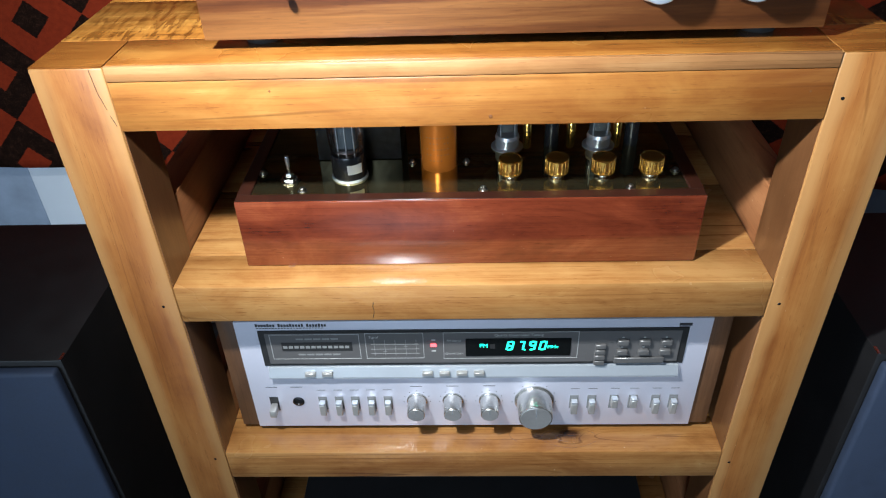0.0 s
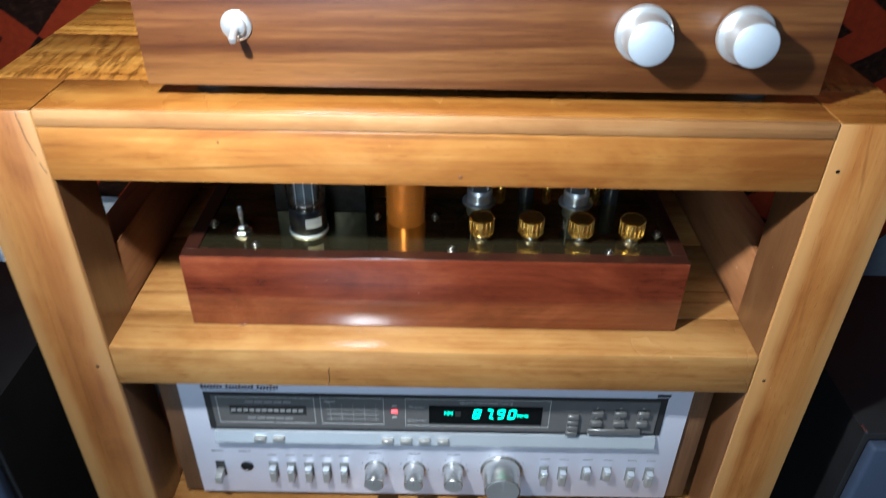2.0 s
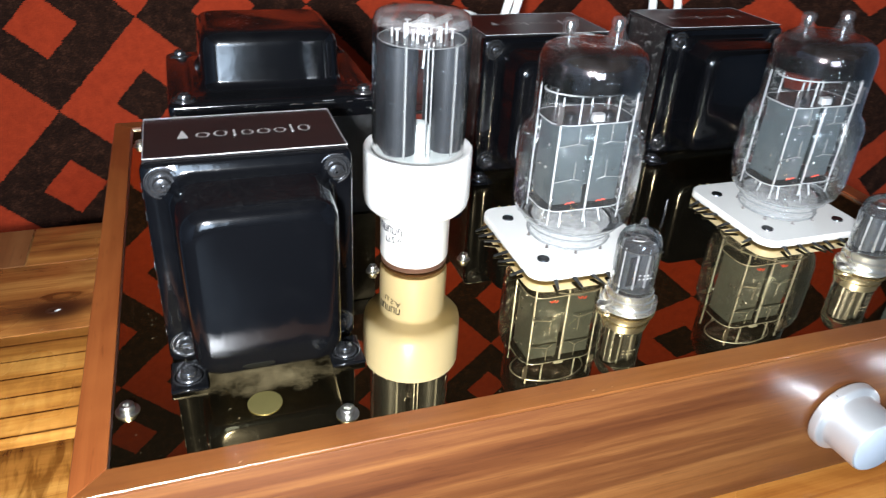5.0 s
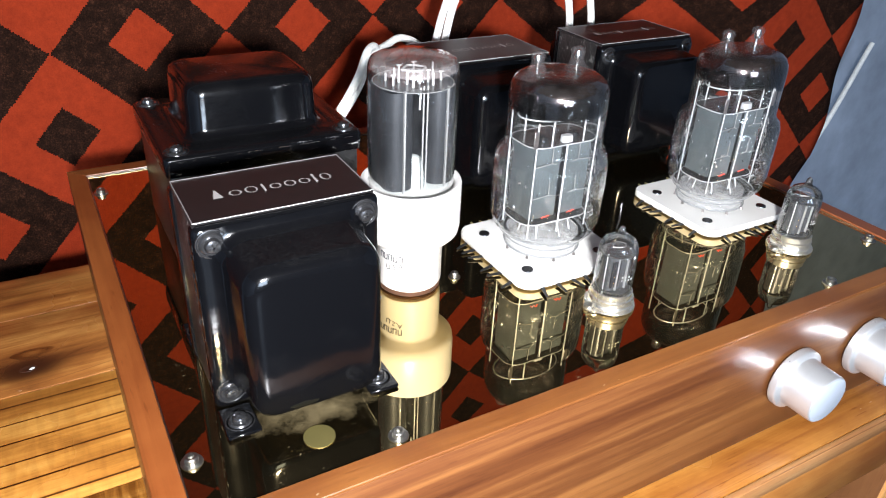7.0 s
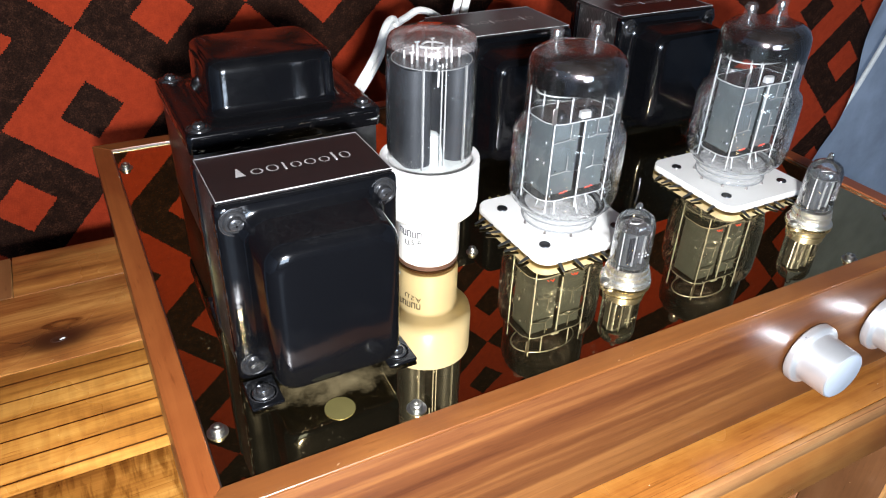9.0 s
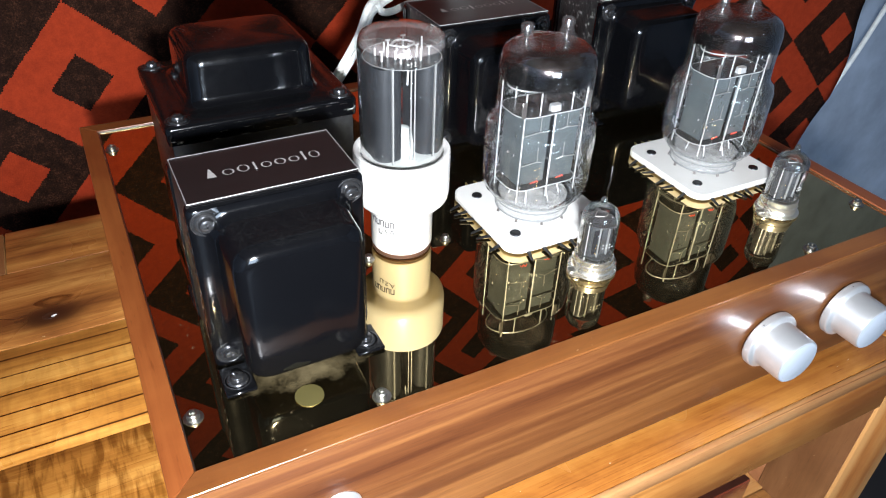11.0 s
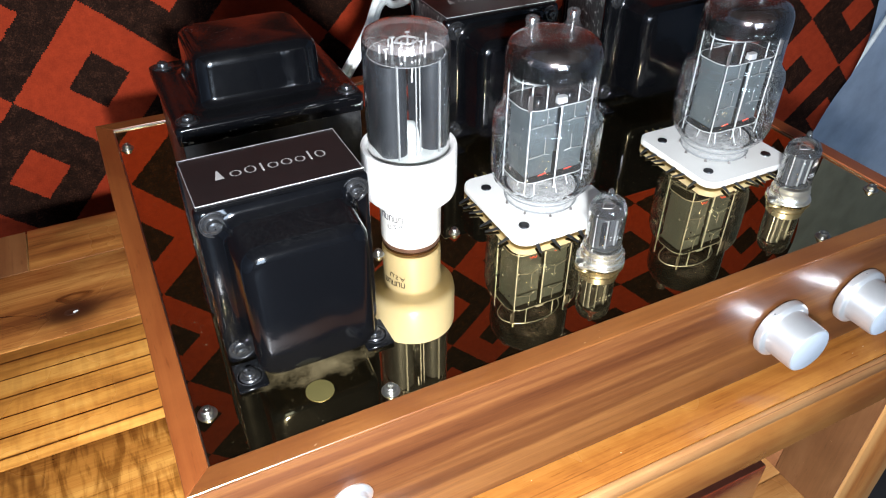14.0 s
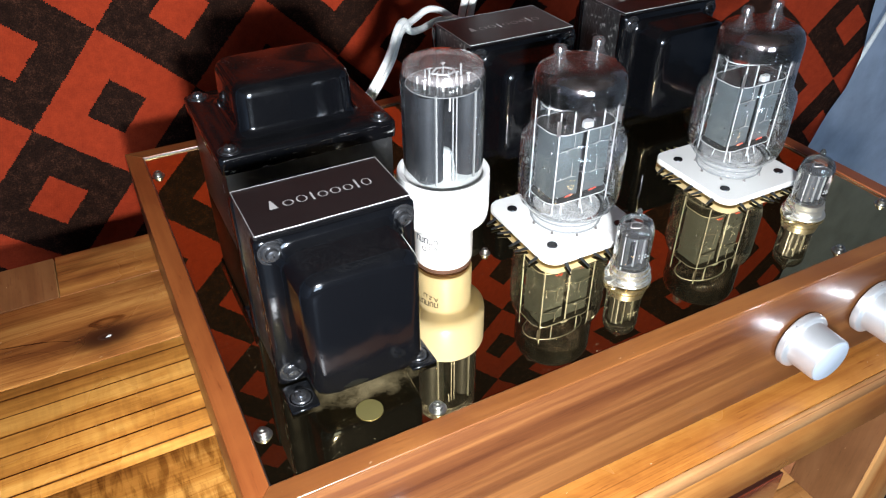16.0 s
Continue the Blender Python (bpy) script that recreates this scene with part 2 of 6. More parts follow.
def mirror_plate(name, tint, haze, stain=None, veil=0.0012):
    """Polished tinted metal with dust, and a chalky stain round one spot."""
    g = Graph(name)
    dust = g.noise(g.coords(), 420.0, 5.0, 0.8)
    patch = g.noise(g.coords(), 16.0, 3.0)
    speck = g.ramp(g.math("MULTIPLY", dust, g.math("ADD", 0.60, g.math("MULTIPLY", patch, 0.70))), [(0.66, (0, 0, 0)), (0.74, (1, 1, 1))])
    film = g.math("ADD", veil, g.math("MULTIPLY", g.math("ADD", g.math("MULTIPLY", patch, 0.006), speck), 0.35))
    if stain:
        sx, sy, wx, wy = stain
        tc = g.tree.nodes.new("ShaderNodeTexCoord")
        sep = g.tree.nodes.new("ShaderNodeSeparateXYZ")
        g.link(tc.outputs["Object"], sep.inputs[0])
        dx = g.math("DIVIDE", g.math("SUBTRACT", sep.outputs[0], sx), wx)
        dy = g.math("DIVIDE", g.math("SUBTRACT", sep.outputs[1], sy), wy)
        near = g.math("DIVIDE", 1.0, g.math("ADD", 1.0, g.math("POWER", g.math("ADD", g.math("MULTIPLY", dx, dx), g.math("MULTIPLY", dy, dy)), 2.0)))
        mottle = g.noise(g.coords(), 70.0, 6.0, 0.7)
        chalk = g.ramp(g.math("MULTIPLY", near, mottle), [(0.32, (0, 0, 0)), (0.75, (1, 1, 1))])
        film = g.math("MAXIMUM", film, g.math("MULTIPLY", chalk, 0.20))
    col = g.mix(film, tint, (0.27, 0.26, 0.19))
    rough = g.math("ADD", haze, g.math("MULTIPLY", g.math("MAXIMUM", g.math("SUBTRACT", film, 0.03), 0.0), 0.6))
    metal = g.math("SUBTRACT", 1.0, film)
    return g.put(Base_Color=col, Metallic=metal, Roughness=rough)


def thin_glass(name, tint=(1, 1, 1)):
    g = Graph(name)
    clear = g.node("BsdfTransparent")
    clear.inputs[0].default_value = (*tint, 1)
    gloss = g.node("BsdfGlossy", Roughness=0.03)
    ripple = g.node("Bump", Strength=0.38, Distance=0.001)
    g.link(g.noise(g.coords(), 190.0, 2.0), ripple.inputs["Height"])
    g.link(ripple.outputs[0], gloss.inputs["Normal"])
    sheen = g.node("BsdfGlossy", Roughness=0.07)
    waves = g.node("Bump", Strength=1.0, Distance=0.0016)
    g.link(g.noise(g.coords((1, 1, 0.6)), 330.0, 2.0), waves.inputs["Height"])
    g.link(waves.outputs[0], sheen.inputs["Normal"])
    rim = g.node("LayerWeight", Blend=0.25)
    veil = g.tree.nodes.new("ShaderNodeMixShader")
    fres = g.node("Fresnel", IOR=1.5)
    mixer = g.tree.nodes.new("ShaderNodeMixShader")
    g.link(g.math("MULTIPLY", fres.outputs[0], 1.4), mixer.inputs[0])
    g.link(g.math("MULTIPLY", rim.outputs["Facing"], 0.58), veil.inputs[0])
    g.link(clear.outputs[0], veil.inputs[1])
    g.link(sheen.outputs[0], veil.inputs[2])
    g.link(veil.outputs[0], mixer.inputs[1])
    g.link(gloss.outputs[0], mixer.inputs[2])
    # Faint streaky white lifts the glass: a haze of light put in as colour.
    pale_haze = g.node("BsdfDiffuse")
    pale_haze.inputs[0].default_value = (0.85, 0.86, 0.86, 1)
    mottle = g.ramp(g.noise(g.coords((1, 1, 0.35)), 150.0, 5.0, 0.7), [(0.40, (0.001,) * 3), (0.80, (0.011,) * 3)])
    last = g.tree.nodes.new("ShaderNodeMixShader")
    g.link(mottle, last.inputs[0])
    g.link(mixer.outputs[0], last.inputs[1])
    g.link(pale_haze.outputs[0], last.inputs[2])
    g.link(last.outputs[0], g.out.inputs[0])
    return g.mat


def milky_glass(name, body):
    """Thick pressed glass: mostly clear, with a pale body of its own."""
    g = Graph(name)
    clear = g.node("BsdfTransparent")
    mixer = g.tree.nodes.new("ShaderNodeMixShader")
    streaks = g.noise(g.coords((1, 1, 4)), 170.0, 3.0)
    g.link(g.ramp(streaks, [(0.35, (body * 0.6,) * 3), (0.65, (body * 1.4,) * 3)]), mixer.inputs[0])
    g.link(clear.outputs[0], mixer.inputs[1])
    g.link(g.bsdf.outputs[0], mixer.inputs[2])
    g.link(mixer.outputs[0], g.out.inputs[0])
    g.bump(streaks, 0.4, 0.001)
    return g.put(Base_Color=(0.20, 0.205, 0.205), Roughness=0.08)


def frosted(name, colour, cover, rough=0.30):
    """Glass with a pale film that veils what lies behind it."""
    g = Graph(name)
    clear = g.node("BsdfTransparent")
    mixer = g.tree.nodes.new("ShaderNodeMixShader")
    cloud = g.noise(g.coords(), 120.0, 4.0, 0.6)
    g.link(g.ramp(cloud, [(0.30, (cover * 0.75,) * 3), (0.70, (min(1.0, cover * 1.25),) * 3)]), mixer.inputs[0])
    g.link(clear.outputs[0], mixer.inputs[1])
    g.link(g.bsdf.outputs[0], mixer.inputs[2])
    g.link(mixer.outputs[0], g.out.inputs[0])
    return g.put(Base_Color=colour, Roughness=rough, Metallic=0.3)


def getter_film(name, lower, upper, cover):
    """Silvery mirror on the inside of the glass: dark and dense at its foot, thinner and paler at the crown, where a
    soft reflection is put into the colour.
    """
    g = Graph(name)
    tc = g.tree.nodes.new("ShaderNodeTexCoord")
    sep = g.tree.nodes.new("ShaderNodeSeparateXYZ")
    g.link(tc.outputs["Generated"], sep.inputs[0])
    wob = g.noise(g.coords(), 60.0, 3.0)
    height = g.math("ADD", sep.outputs[2], g.math("MULTIPLY", g.math("SUBTRACT", wob, 0.5), 0.22))
    fac = g.ramp(height, [(0.05, (0, 0, 0)), (0.15, (0.97, 0.97, 0.97)), (0.70, (0.95, 0.95, 0.95)), (1.0, (cover, cover, cover))])
    col = g.ramp(height, [(0.10, lower), (0.50, lower), (0.78, upper)])
    clear = g.node("BsdfTransparent")
    mixer = g.tree.nodes.new("ShaderNodeMixShader")
    g.link(fac, mixer.inputs[0])
    g.link(clear.outputs[0], mixer.inputs[1])
    g.link(g.bsdf.outputs[0], mixer.inputs[2])
    g.link(mixer.outputs[0], g.out.inputs[0])
    rough = g.math("ADD", 0.05, g.math("MULTIPLY", g.math("MULTIPLY", sep.outputs[2], sep.outputs[2]), 0.16))
    return g.put(Base_Color=col, Metallic=1.0, Roughness=rough)


def glow(name, colour, strength):
    g = Graph(name)
    return g.put(Base_Color=(0.02, 0.02, 0.02), Emission_Color=colour, Emission_Strength=strength)


CLOTH_P, CLOTH_X, CLOTH_Z = 0.1565, -0.335, 0.838


def cloth_material():
    g = Graph("woven_cloth")
    uv = g.tree.nodes.new("ShaderNodeUVMap")
    uv.uv_map = "weave"
    # Woven steps: the outline follows the threads.
    snap = g.tree.nodes.new("ShaderNodeVectorMath")
    snap.operation = "SNAP"
    snap.inputs[1].default_value = (0.0017, 0.0017, 0.0017)
    rough = g.node("TexNoise", Scale=260.0, Detail=2.0)
    g.link(uv.outputs[0], rough.inputs["Vector"])
    shift = g.tree.nodes.new("ShaderNodeVectorMath")
    shift.operation = "MULTIPLY_ADD"
    shift.inputs[1].default_value = (0.0034, 0.0034, 0.0)
    g.link(rough.outputs["Color"], shift.inputs[0])
    g.link(uv.outputs[0], shift.inputs[2])
    g.link(shift.outputs[0], snap.inputs[0])
    sep = g.tree.nodes.new("ShaderNodeSeparateXYZ")
    g.link(snap.outputs[0], sep.inputs[0])
    a = g.math("DIVIDE", g.math("SUBTRACT", sep.outputs[0], CLOTH_X + 0.0017), CLOTH_P)
    b = g.math("DIVIDE", g.math("SUBTRACT", sep.outputs[1], CLOTH_Z + 0.0017), CLOTH_P)
    u = g.math("ADD", g.math("ADD", a, b), 40.5)
    v = g.math("ADD", g.math("SUBTRACT", a, b), 40.5)
    cell = g.math("MODULO", g.math("ADD", g.math("FLOOR", u), g.math("FLOOR", v)), 2.0)
    fu = g.math("ABSOLUTE", g.math("SUBTRACT", g.math("FRACT", u), 0.5))
    fv = g.math("ABSOLUTE", g.math("SUBTRACT", g.math("FRACT", v), 0.5))
    core = g.math("LESS_THAN", g.math("MAXIMUM", fu, fv), 0.185)
    dark = g.math("ABSOLUTE", g.math("SUBTRACT", cell, core))
    thread = g.noise(g.coords((1, 1, 1), False), 700.0, 3.0, 0.7)
    fluff = g.noise(g.coords((1, 1, 1), False), 120.0, 4.0, 0.6)
    red = g.ramp(g.math("ADD", g.math("MULTIPLY", thread, 0.5), g.math("MULTIPLY", fluff, 0.5)), [(0.3, (0.175, 0.019, 0.0075)), (0.7, (0.29, 0.034, 0.011))])
    brown = g.ramp(g.math("ADD", g.math("MULTIPLY", thread, 0.6), g.math("MULTIPLY", fluff, 0.4)), [(0.38, (0.008, 0.0038, 0.0026)), (0.53, (0.017, 0.0074, 0.0048)), (0.67, (0.060, 0.023, 0.013))])
    col = g.mix(dark, red, brown)
    g.bump(thread, 0.5, 0.0012)
    return g.put(Base_Color=col, Roughness=0.95, Specular_IOR_Level=0.04)


M = {}
KNOT = (-0.234, 0.270)
PINE = ((0.22, 0.072, 0.015), (0.33, 0.138, 0.033), (0.43, 0.218, 0.064))
M["pine_x"] = wood("golden_wood", "x", *PINE, rough=0.30, coat=0.4, lines=0.5, rings=14.0, contrast=1.5)
M["pale_edge"] = wood("pale_board_edge", "x", (0.19, 0.078, 0.028), (0.29, 0.140, 0.053), (0.38, 0.215, 0.095), rough=0.34, coat=0.3, lines=0.9, rings=24.0, contrast=1.3)
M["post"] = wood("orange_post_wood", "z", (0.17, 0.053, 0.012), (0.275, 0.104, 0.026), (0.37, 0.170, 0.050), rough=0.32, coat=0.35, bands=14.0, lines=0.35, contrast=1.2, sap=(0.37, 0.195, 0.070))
# Inner sides of the posts: brown wood with shade put into its colour.
M["shaded_post_side"] = wood("shaded_brown_post_side", "z", (0.085, 0.033, 0.013), (0.150, 0.064, 0.025), (0.22, 0.105, 0.045), rough=0.36, coat=0.3, bands=22.0, lines=0.5)
PLANK = ((0.145, 0.048, 0.008), (0.35, 0.148, 0.027), (0.52, 0.270, 0.062))
M["plank"] = wood("plank_wood", "x", *PLANK, rough=0.28, coat=0.45, bands=20.0, lines=1.0, contrast=1.4, rings=1.0, broken=False, ruled=64.0, flame=0.18)
M["plank_front"] = wood("front_plank_wood", "x", (0.11, 0.032, 0.007), (0.215, 0.079, 0.015), (0.33, 0.148, 0.032), rough=0.26, coat=0.5, bands=18.0, lines=0.6, contrast=1.3)
M["plank_flame"] = wood("figured_plank_wood", "x", (0.12, 0.040, 0.007), (0.27, 0.112, 0.021), (0.42, 0.210, 0.048), rough=0.26, coat=0.45, bands=18.0, lines=0.7, flame=0.75, contrast=1.4)
M["plank_rear"] = wood("rear_plank_wood", "x", (0.105, 0.033, 0.009), (0.24, 0.090, 0.021), (0.40, 0.185, 0.048), rough=0.28, coat=0.45, bands=16.0, lines=0.8, contrast=1.7)
M["plank_knotty"] = wood("knotty_plank_wood", "x", (0.105, 0.033, 0.009), (0.24, 0.090, 0.021), (0.40, 0.185, 0.048), rough=0.28, coat=0.45, bands=16.0, lines=0.8, contrast=1.7, knot=(KNOT[0], KNOT[1] - 0.28855, 0.017))
M["ring_line"] = plain("dark_growth_ring", (0.13, 0.045, 0.012), 0.35, 0, 0.3, 200.0)
M["knot_core"] = plain("knot_core", (0.030, 0.012, 0.006), 0.35, 0, 0.5, 300.0, 0.4)
M["dark_end"] = wood("post_end_wood", "y", (0.10, 0.035, 0.012), (0.17, 0.070, 0.024), (0.24, 0.11, 0.04), rough=0.35, coat=0.3)
SHELF = ((0.21, 0.080, 0.021), (0.33, 0.152, 0.046), (0.43, 0.232, 0.082))
M["shelf"] = wood("shelf_wood", "x", *SHELF, rough=0.26, coat=0.5, lines=0.5, contrast=1.5)
M["shelf_knotty"] = wood("knotty_shelf_wood", "x", *SHELF, rough=0.26, coat=0.5, lines=0.6, contrast=1.5, knot=(0.105, 0.0005, 0.010))
M["rail"] = wood("side_rail_wood", "y", (0.15, 0.055, 0.022), (0.26, 0.105, 0.042), (0.36, 0.16, 0.068), rough=0.4, coat=0.2)
M["walnut"] = ribbon_wood("striped_front_wood", (0.034, 0.0086, 0.0026), (0.080, 0.0262, 0.0070), (0.180, 0.076, 0.0210), 0.38, 0.35)
MAHOGANY = ((0.052, 0.011, 0.003), (0.105, 0.026, 0.006), (0.165, 0.050, 0.012))
M["mahog_x"] = wood("mahogany_x", "x", (0.050, 0.014, 0.004), (0.100, 0.033, 0.008), (0.170, 0.066, 0.017), rough=0.36, coat=0.3, lines=0.3, specks=0.25)
M["mahog_y"] = wood("mahogany_y", "y", *MAHOGANY, rough=0.36, coat=0.3, lines=0.3, specks=0.25)
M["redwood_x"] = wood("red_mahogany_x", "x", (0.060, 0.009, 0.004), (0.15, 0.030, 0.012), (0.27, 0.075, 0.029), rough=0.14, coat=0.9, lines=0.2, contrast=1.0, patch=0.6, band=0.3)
# The front's wood again, with the dimness of rim and sides put into colour.
M["shaded_redwood_y"] = wood("shaded_red_mahogany_y", "y", (0.014, 0.005, 0.003), (0.026, 0.008, 0.005), (0.045, 0.014, 0.007), rough=0.3, coat=0.3, lines=0.2)
M["veneer"] = wood("dark_veneer", "z", (0.045, 0.02, 0.01), (0.10, 0.047, 0.022), (0.16, 0.08, 0.04), rough=0.45, coat=0.1, bands=40.0)
M["black"] = black_paint("glossy_black_enamel")
M["chipped"] = black_paint("chipped_black_enamel", True)
M["lams"] = lamination("lamination_stack", 0.585)
M["clean_lams"] = lamination("unchipped_lamination_stack", 0.80)
M["bolt_steel"] = plain("worn_black_bolt", (0.085, 0.085, 0.088), 0.20, 0.9, 0.5, 500.0)
M["gold_mirror"] = mirror_plate("gold_mirror_plate", (0.53, 0.405, 0.200), 0.008, (-0.152, -0.117, 0.035, 0.014))
# Its thicker dust veil also fills in for the deck's lit reflection.
M["dark_mirror"] = mirror_plate("bronze_mirror_plate", (0.50, 0.42, 0.22), 0.02, None, 0.02)
M["glass"] = thin_glass("clear_glass")
M["foot_glass"] = milky_glass("pressed_foot_glass", 0.42)
M["getter"] = getter_film("getter_film", (0.075, 0.056, 0.056), (0.42, 0.35, 0.33), 0.96)
M["crown_film"] = frosted("frosted_crown", (0.44, 0.39, 0.375), 0.24)
M["pin_glass"] = frosted("smoky_pin_glass", (0.11, 0.10, 0.10), 0.20, 0.05)
M["ceramic"] = plain("white_ceramic", (0.52, 0.51, 0.485), 0.28, 0, 0.04, 40.0, 0.03)
M["socket_white"] = plain("white_socket_plastic", (0.46, 0.45, 0.43), 0.3, 0, 0.03, 30.0)
M["contact_black"] = plain("oxidised_contact", (0.008, 0.008, 0.008), 0.45, 0, 0.3, 400.0, spec=0.25)
M["print"] = plain("dark_print", (0.03, 0.03, 0.035), 0.6)
M["socket_metal"] = plain("tinned_socket_metal", (0.76, 0.73, 0.65), 0.27, 0.95, 0.12, 200.0)
M["silver"] = plain("bright_metal", (0.72, 0.72, 0.70), 0.22, 1.0, 0.1, 200.0)
M["white_metal"] = plain("satin_aluminium", (0.62, 0.63, 0.64), 0.34, 0.8, 0.03, 300.0)
M["knob_cap"] = plain("brushed_cap", (0.44, 0.49, 0.56), 0.42, 0.5, 0.03, 300.0)
M["copper_ring"] = plain("brown_metal_ring", (0.13, 0.065, 0.04), 0.3, 0.6)
M["facet_black"] = plain("painted_dark_facet", (0.008, 0.008, 0.009), 0.7, 0.0, spec=0.15)
M["mid_anode"] = plain("grey_black_anode", (0.055, 0.058, 0.06), 0.35, 0.5, 0.4, 500.0, 0.3)
M["steel"] = plain("screw_steel", (0.40, 0.39, 0.36), 0.3, 1.0, 0.2, 400.0)
M["dark_steel"] = plain("blackened_steel", (0.075, 0.075, 0.078), 0.2, 0.9, 0.3, 300.0)
M["grey_plate"] = plain("grey_anode", (0.085, 0.100, 0.104), 0.3, 0.35, 0.2, 90.0)
M["dark_anode"] = plain("carbonised_anode", (0.026, 0.028, 0.031), 0.42, 0.5, 0.2, 90.0)
M["pin_wire"] = plain("dull_pin_wire", (0.20, 0.18, 0.17), 0.35, 0.8)
M["stem_glass"] = plain("milky_stem_glass", (0.42, 0.44, 0.42), 0.2, 0, 0.1, 90.0)
M["dull_nickel"] = plain("dull_nickel_wire", (0.34, 0.34, 0.33), 0.35, 0.6)
M["ring_glass"] = plain("glass_rim", (0.15, 0.155, 0.155), 0.10, 0, 0.1, 200.0)
M["mica"] = plain("mica_spacer", (0.035, 0.035, 0.034), 0.25, 0.0, 0.1, 90.0)
M["nickel"] = plain("nickel_rod", (0.66, 0.66, 0.65), 0.35, 0.6, 0.05, 90.0)
M["heater"] = glow("heater_glow", (1.0, 0.07, 0.03), 1.6)
M["nameplate"] = plain("nameplate_black", (0.007, 0.0055, 0.0055), 0.36, 0, 0.2, 80.0, spec=0.3)
M["mark_silver"] = plain("silver_ink", (0.24, 0.23, 0.22), 0.5)
M["unlit_line"] = plain("unlit_border", (0.14, 0.13, 0.13), 0.4)
M["brass"] = plain("gold_plated", (0.95, 0.60, 0.15), 0.15, 0.95, 0.06, 150.0)
M["tab_gold"] = plain("dull_brass", (0.55, 0.46, 0.16), 0.35, 0.6, 0.15, 100.0)
M["dull_plug"] = plain("dull_brass_plug", (0.075, 0.062, 0.02), 0.45, 0.4, 0.15, 100.0)
M["orange_can"] = plain("orange_can", (0.86, 0.26, 0.035), 0.24, 0.55, 0.06, 80.0)
M["bakelite"] = plain("black_bakelite", (0.012, 0.012, 0.013), 0.25)
M["blue_cap"] = plain("blue_sleeve", (0.006, 0.008, 0.05), 0.3)
M["face_silver"] = plain("receiver_aluminium", (0.62, 0.62, 0.70), 0.42, 0.25, 0.025, 500.0)
M["strip"] = plain("polished_strip", (0.66, 0.70, 0.74), 0.25, 0.6, 0.02, 300.0)
M["panel_grey"] = plain("smoked_panel", (0.105, 0.10, 0.098), 0.35, 0, 0.06, 100.0)
M["lever_slot"] = plain("shaded_slot", (0.20, 0.20, 0.20), 0.5)
M["legend"] = plain("grey_legend", (0.22, 0.22, 0.23), 0.6)
M["smoked_button"] = plain("smoked_button", (0.17, 0.165, 0.16), 0.35, 0.4, 0.05, 200.0)
M["dim_ink"] = plain("dim_print", (0.26, 0.26, 0.25), 0.6)
M["slot"] = plain("dark_slot", (0.022, 0.022, 0.022), 0.5)
M["pale_ink"] = plain("pale_print", (0.42, 0.42, 0.40), 0.6)
M["button"] = plain("grey_button", (0.42, 0.41, 0.39), 0.35, 0.5, 0.05, 200.0)
M["knob"] = plain("spun_aluminium", (0.62, 0.61, 0.58), 0.24, 0.9, 0.08, 250.0)
M["knob_end"] = plain("knob_end_face", (0.46, 0.45, 0.44), 0.42, 0.7, 0.1, 250.0)
M["screen"] = plain("display_glass", (0.004, 0.005, 0.005), 0.12)
M["digit"] = glow("green_digits", (0.03, 0.85, 0.55), 3.0)
M["red_led"] = glow("red_led", (1.0, 0.08, 0.10), 3.0)
M["device_black"] = plain("black_sheet_metal", (0.012, 0.012, 0.013), 0.45, 0, 0.2, 300.0, 0.05)
M["speaker"] = plain("speaker_vinyl", (0.006, 0.0056, 0.006), 0.5, 0, 0.2, 250.0, 0.06)
M["grille"] = plain("blue_black_grille", (0.022, 0.034, 0.064), 0.75, 0, 0.15, 500.0, 0.1)
M["paint"] = plain("blue_grey_wall_paint", (0.31, 0.36, 0.44), 0.6, 0, 0.30, 18.0, 0.03)
M["white_paint"] = plain("white_wall_paint", (0.34, 0.35, 0.35), 0.5, 0, 0.06, 10.0, 0.03)
M["lit_paint"] = plain("lit_white_paint", (0.80, 0.82, 0.84), 0.45, 0, 0.05, 10.0, 0.03)
M["floor"] = plain("floor_tiles", (0.09, 0.07, 0.06), 0.4, 0, 0.2, 8.0)
M["ceiling"] = plain("ceiling_boards", (0.16, 0.10, 0.06), 0.8, 0, 0.03, 6.0)
M["cable"] = plain("white_braid", (0.80, 0.80, 0.76), 0.6, 0, 0.2, 900.0, 0.5)
M["rubber"] = plain("black_rubber", (0.015, 0.015, 0.015), 0.7)
M["cloth"] = cloth_material()


# ---- building ----
HOME = {}


def thing(name, base, label, category, group="", kind=""):
    ob = new(name)
    ob.location = base
    HOME[ob] = Vector(base)
    return tagged(ob, label, category, group, kind)


def finish(bm, name, mat, smooth=True):
    me = bpy.data.meshes.new(name)
    bmesh.ops.recalc_face_normals(bm, faces=bm.faces)
    bm.to_mesh(me)
    bm.free()
    if smooth:
        me.shade_smooth()
        me.set_sharp_from_angle(angle=radians(38))
    me.materials.append(mat)
    return me


def part(name, bm, mat, parent=None, label="", smooth=True):
    """One mesh object, given in world places, with its origin at its own middle, under a thing or a part."""
    me = finish(bm, name, mat, smooth)
    co = [v.co for v in me.vertices]
    mid = Vector([(min(c[i] for c in co) + max(c[i] for c in co)) / 2 for i in range(3)])
    me.transform(Matrix.Translation(-mid))
    ob = new(name, me)
    HOME[ob] = mid
    if parent:
        ob.parent = parent
        ob.location = mid - HOME[parent]
    else:
        ob.location = mid
    return tagged(ob, label)


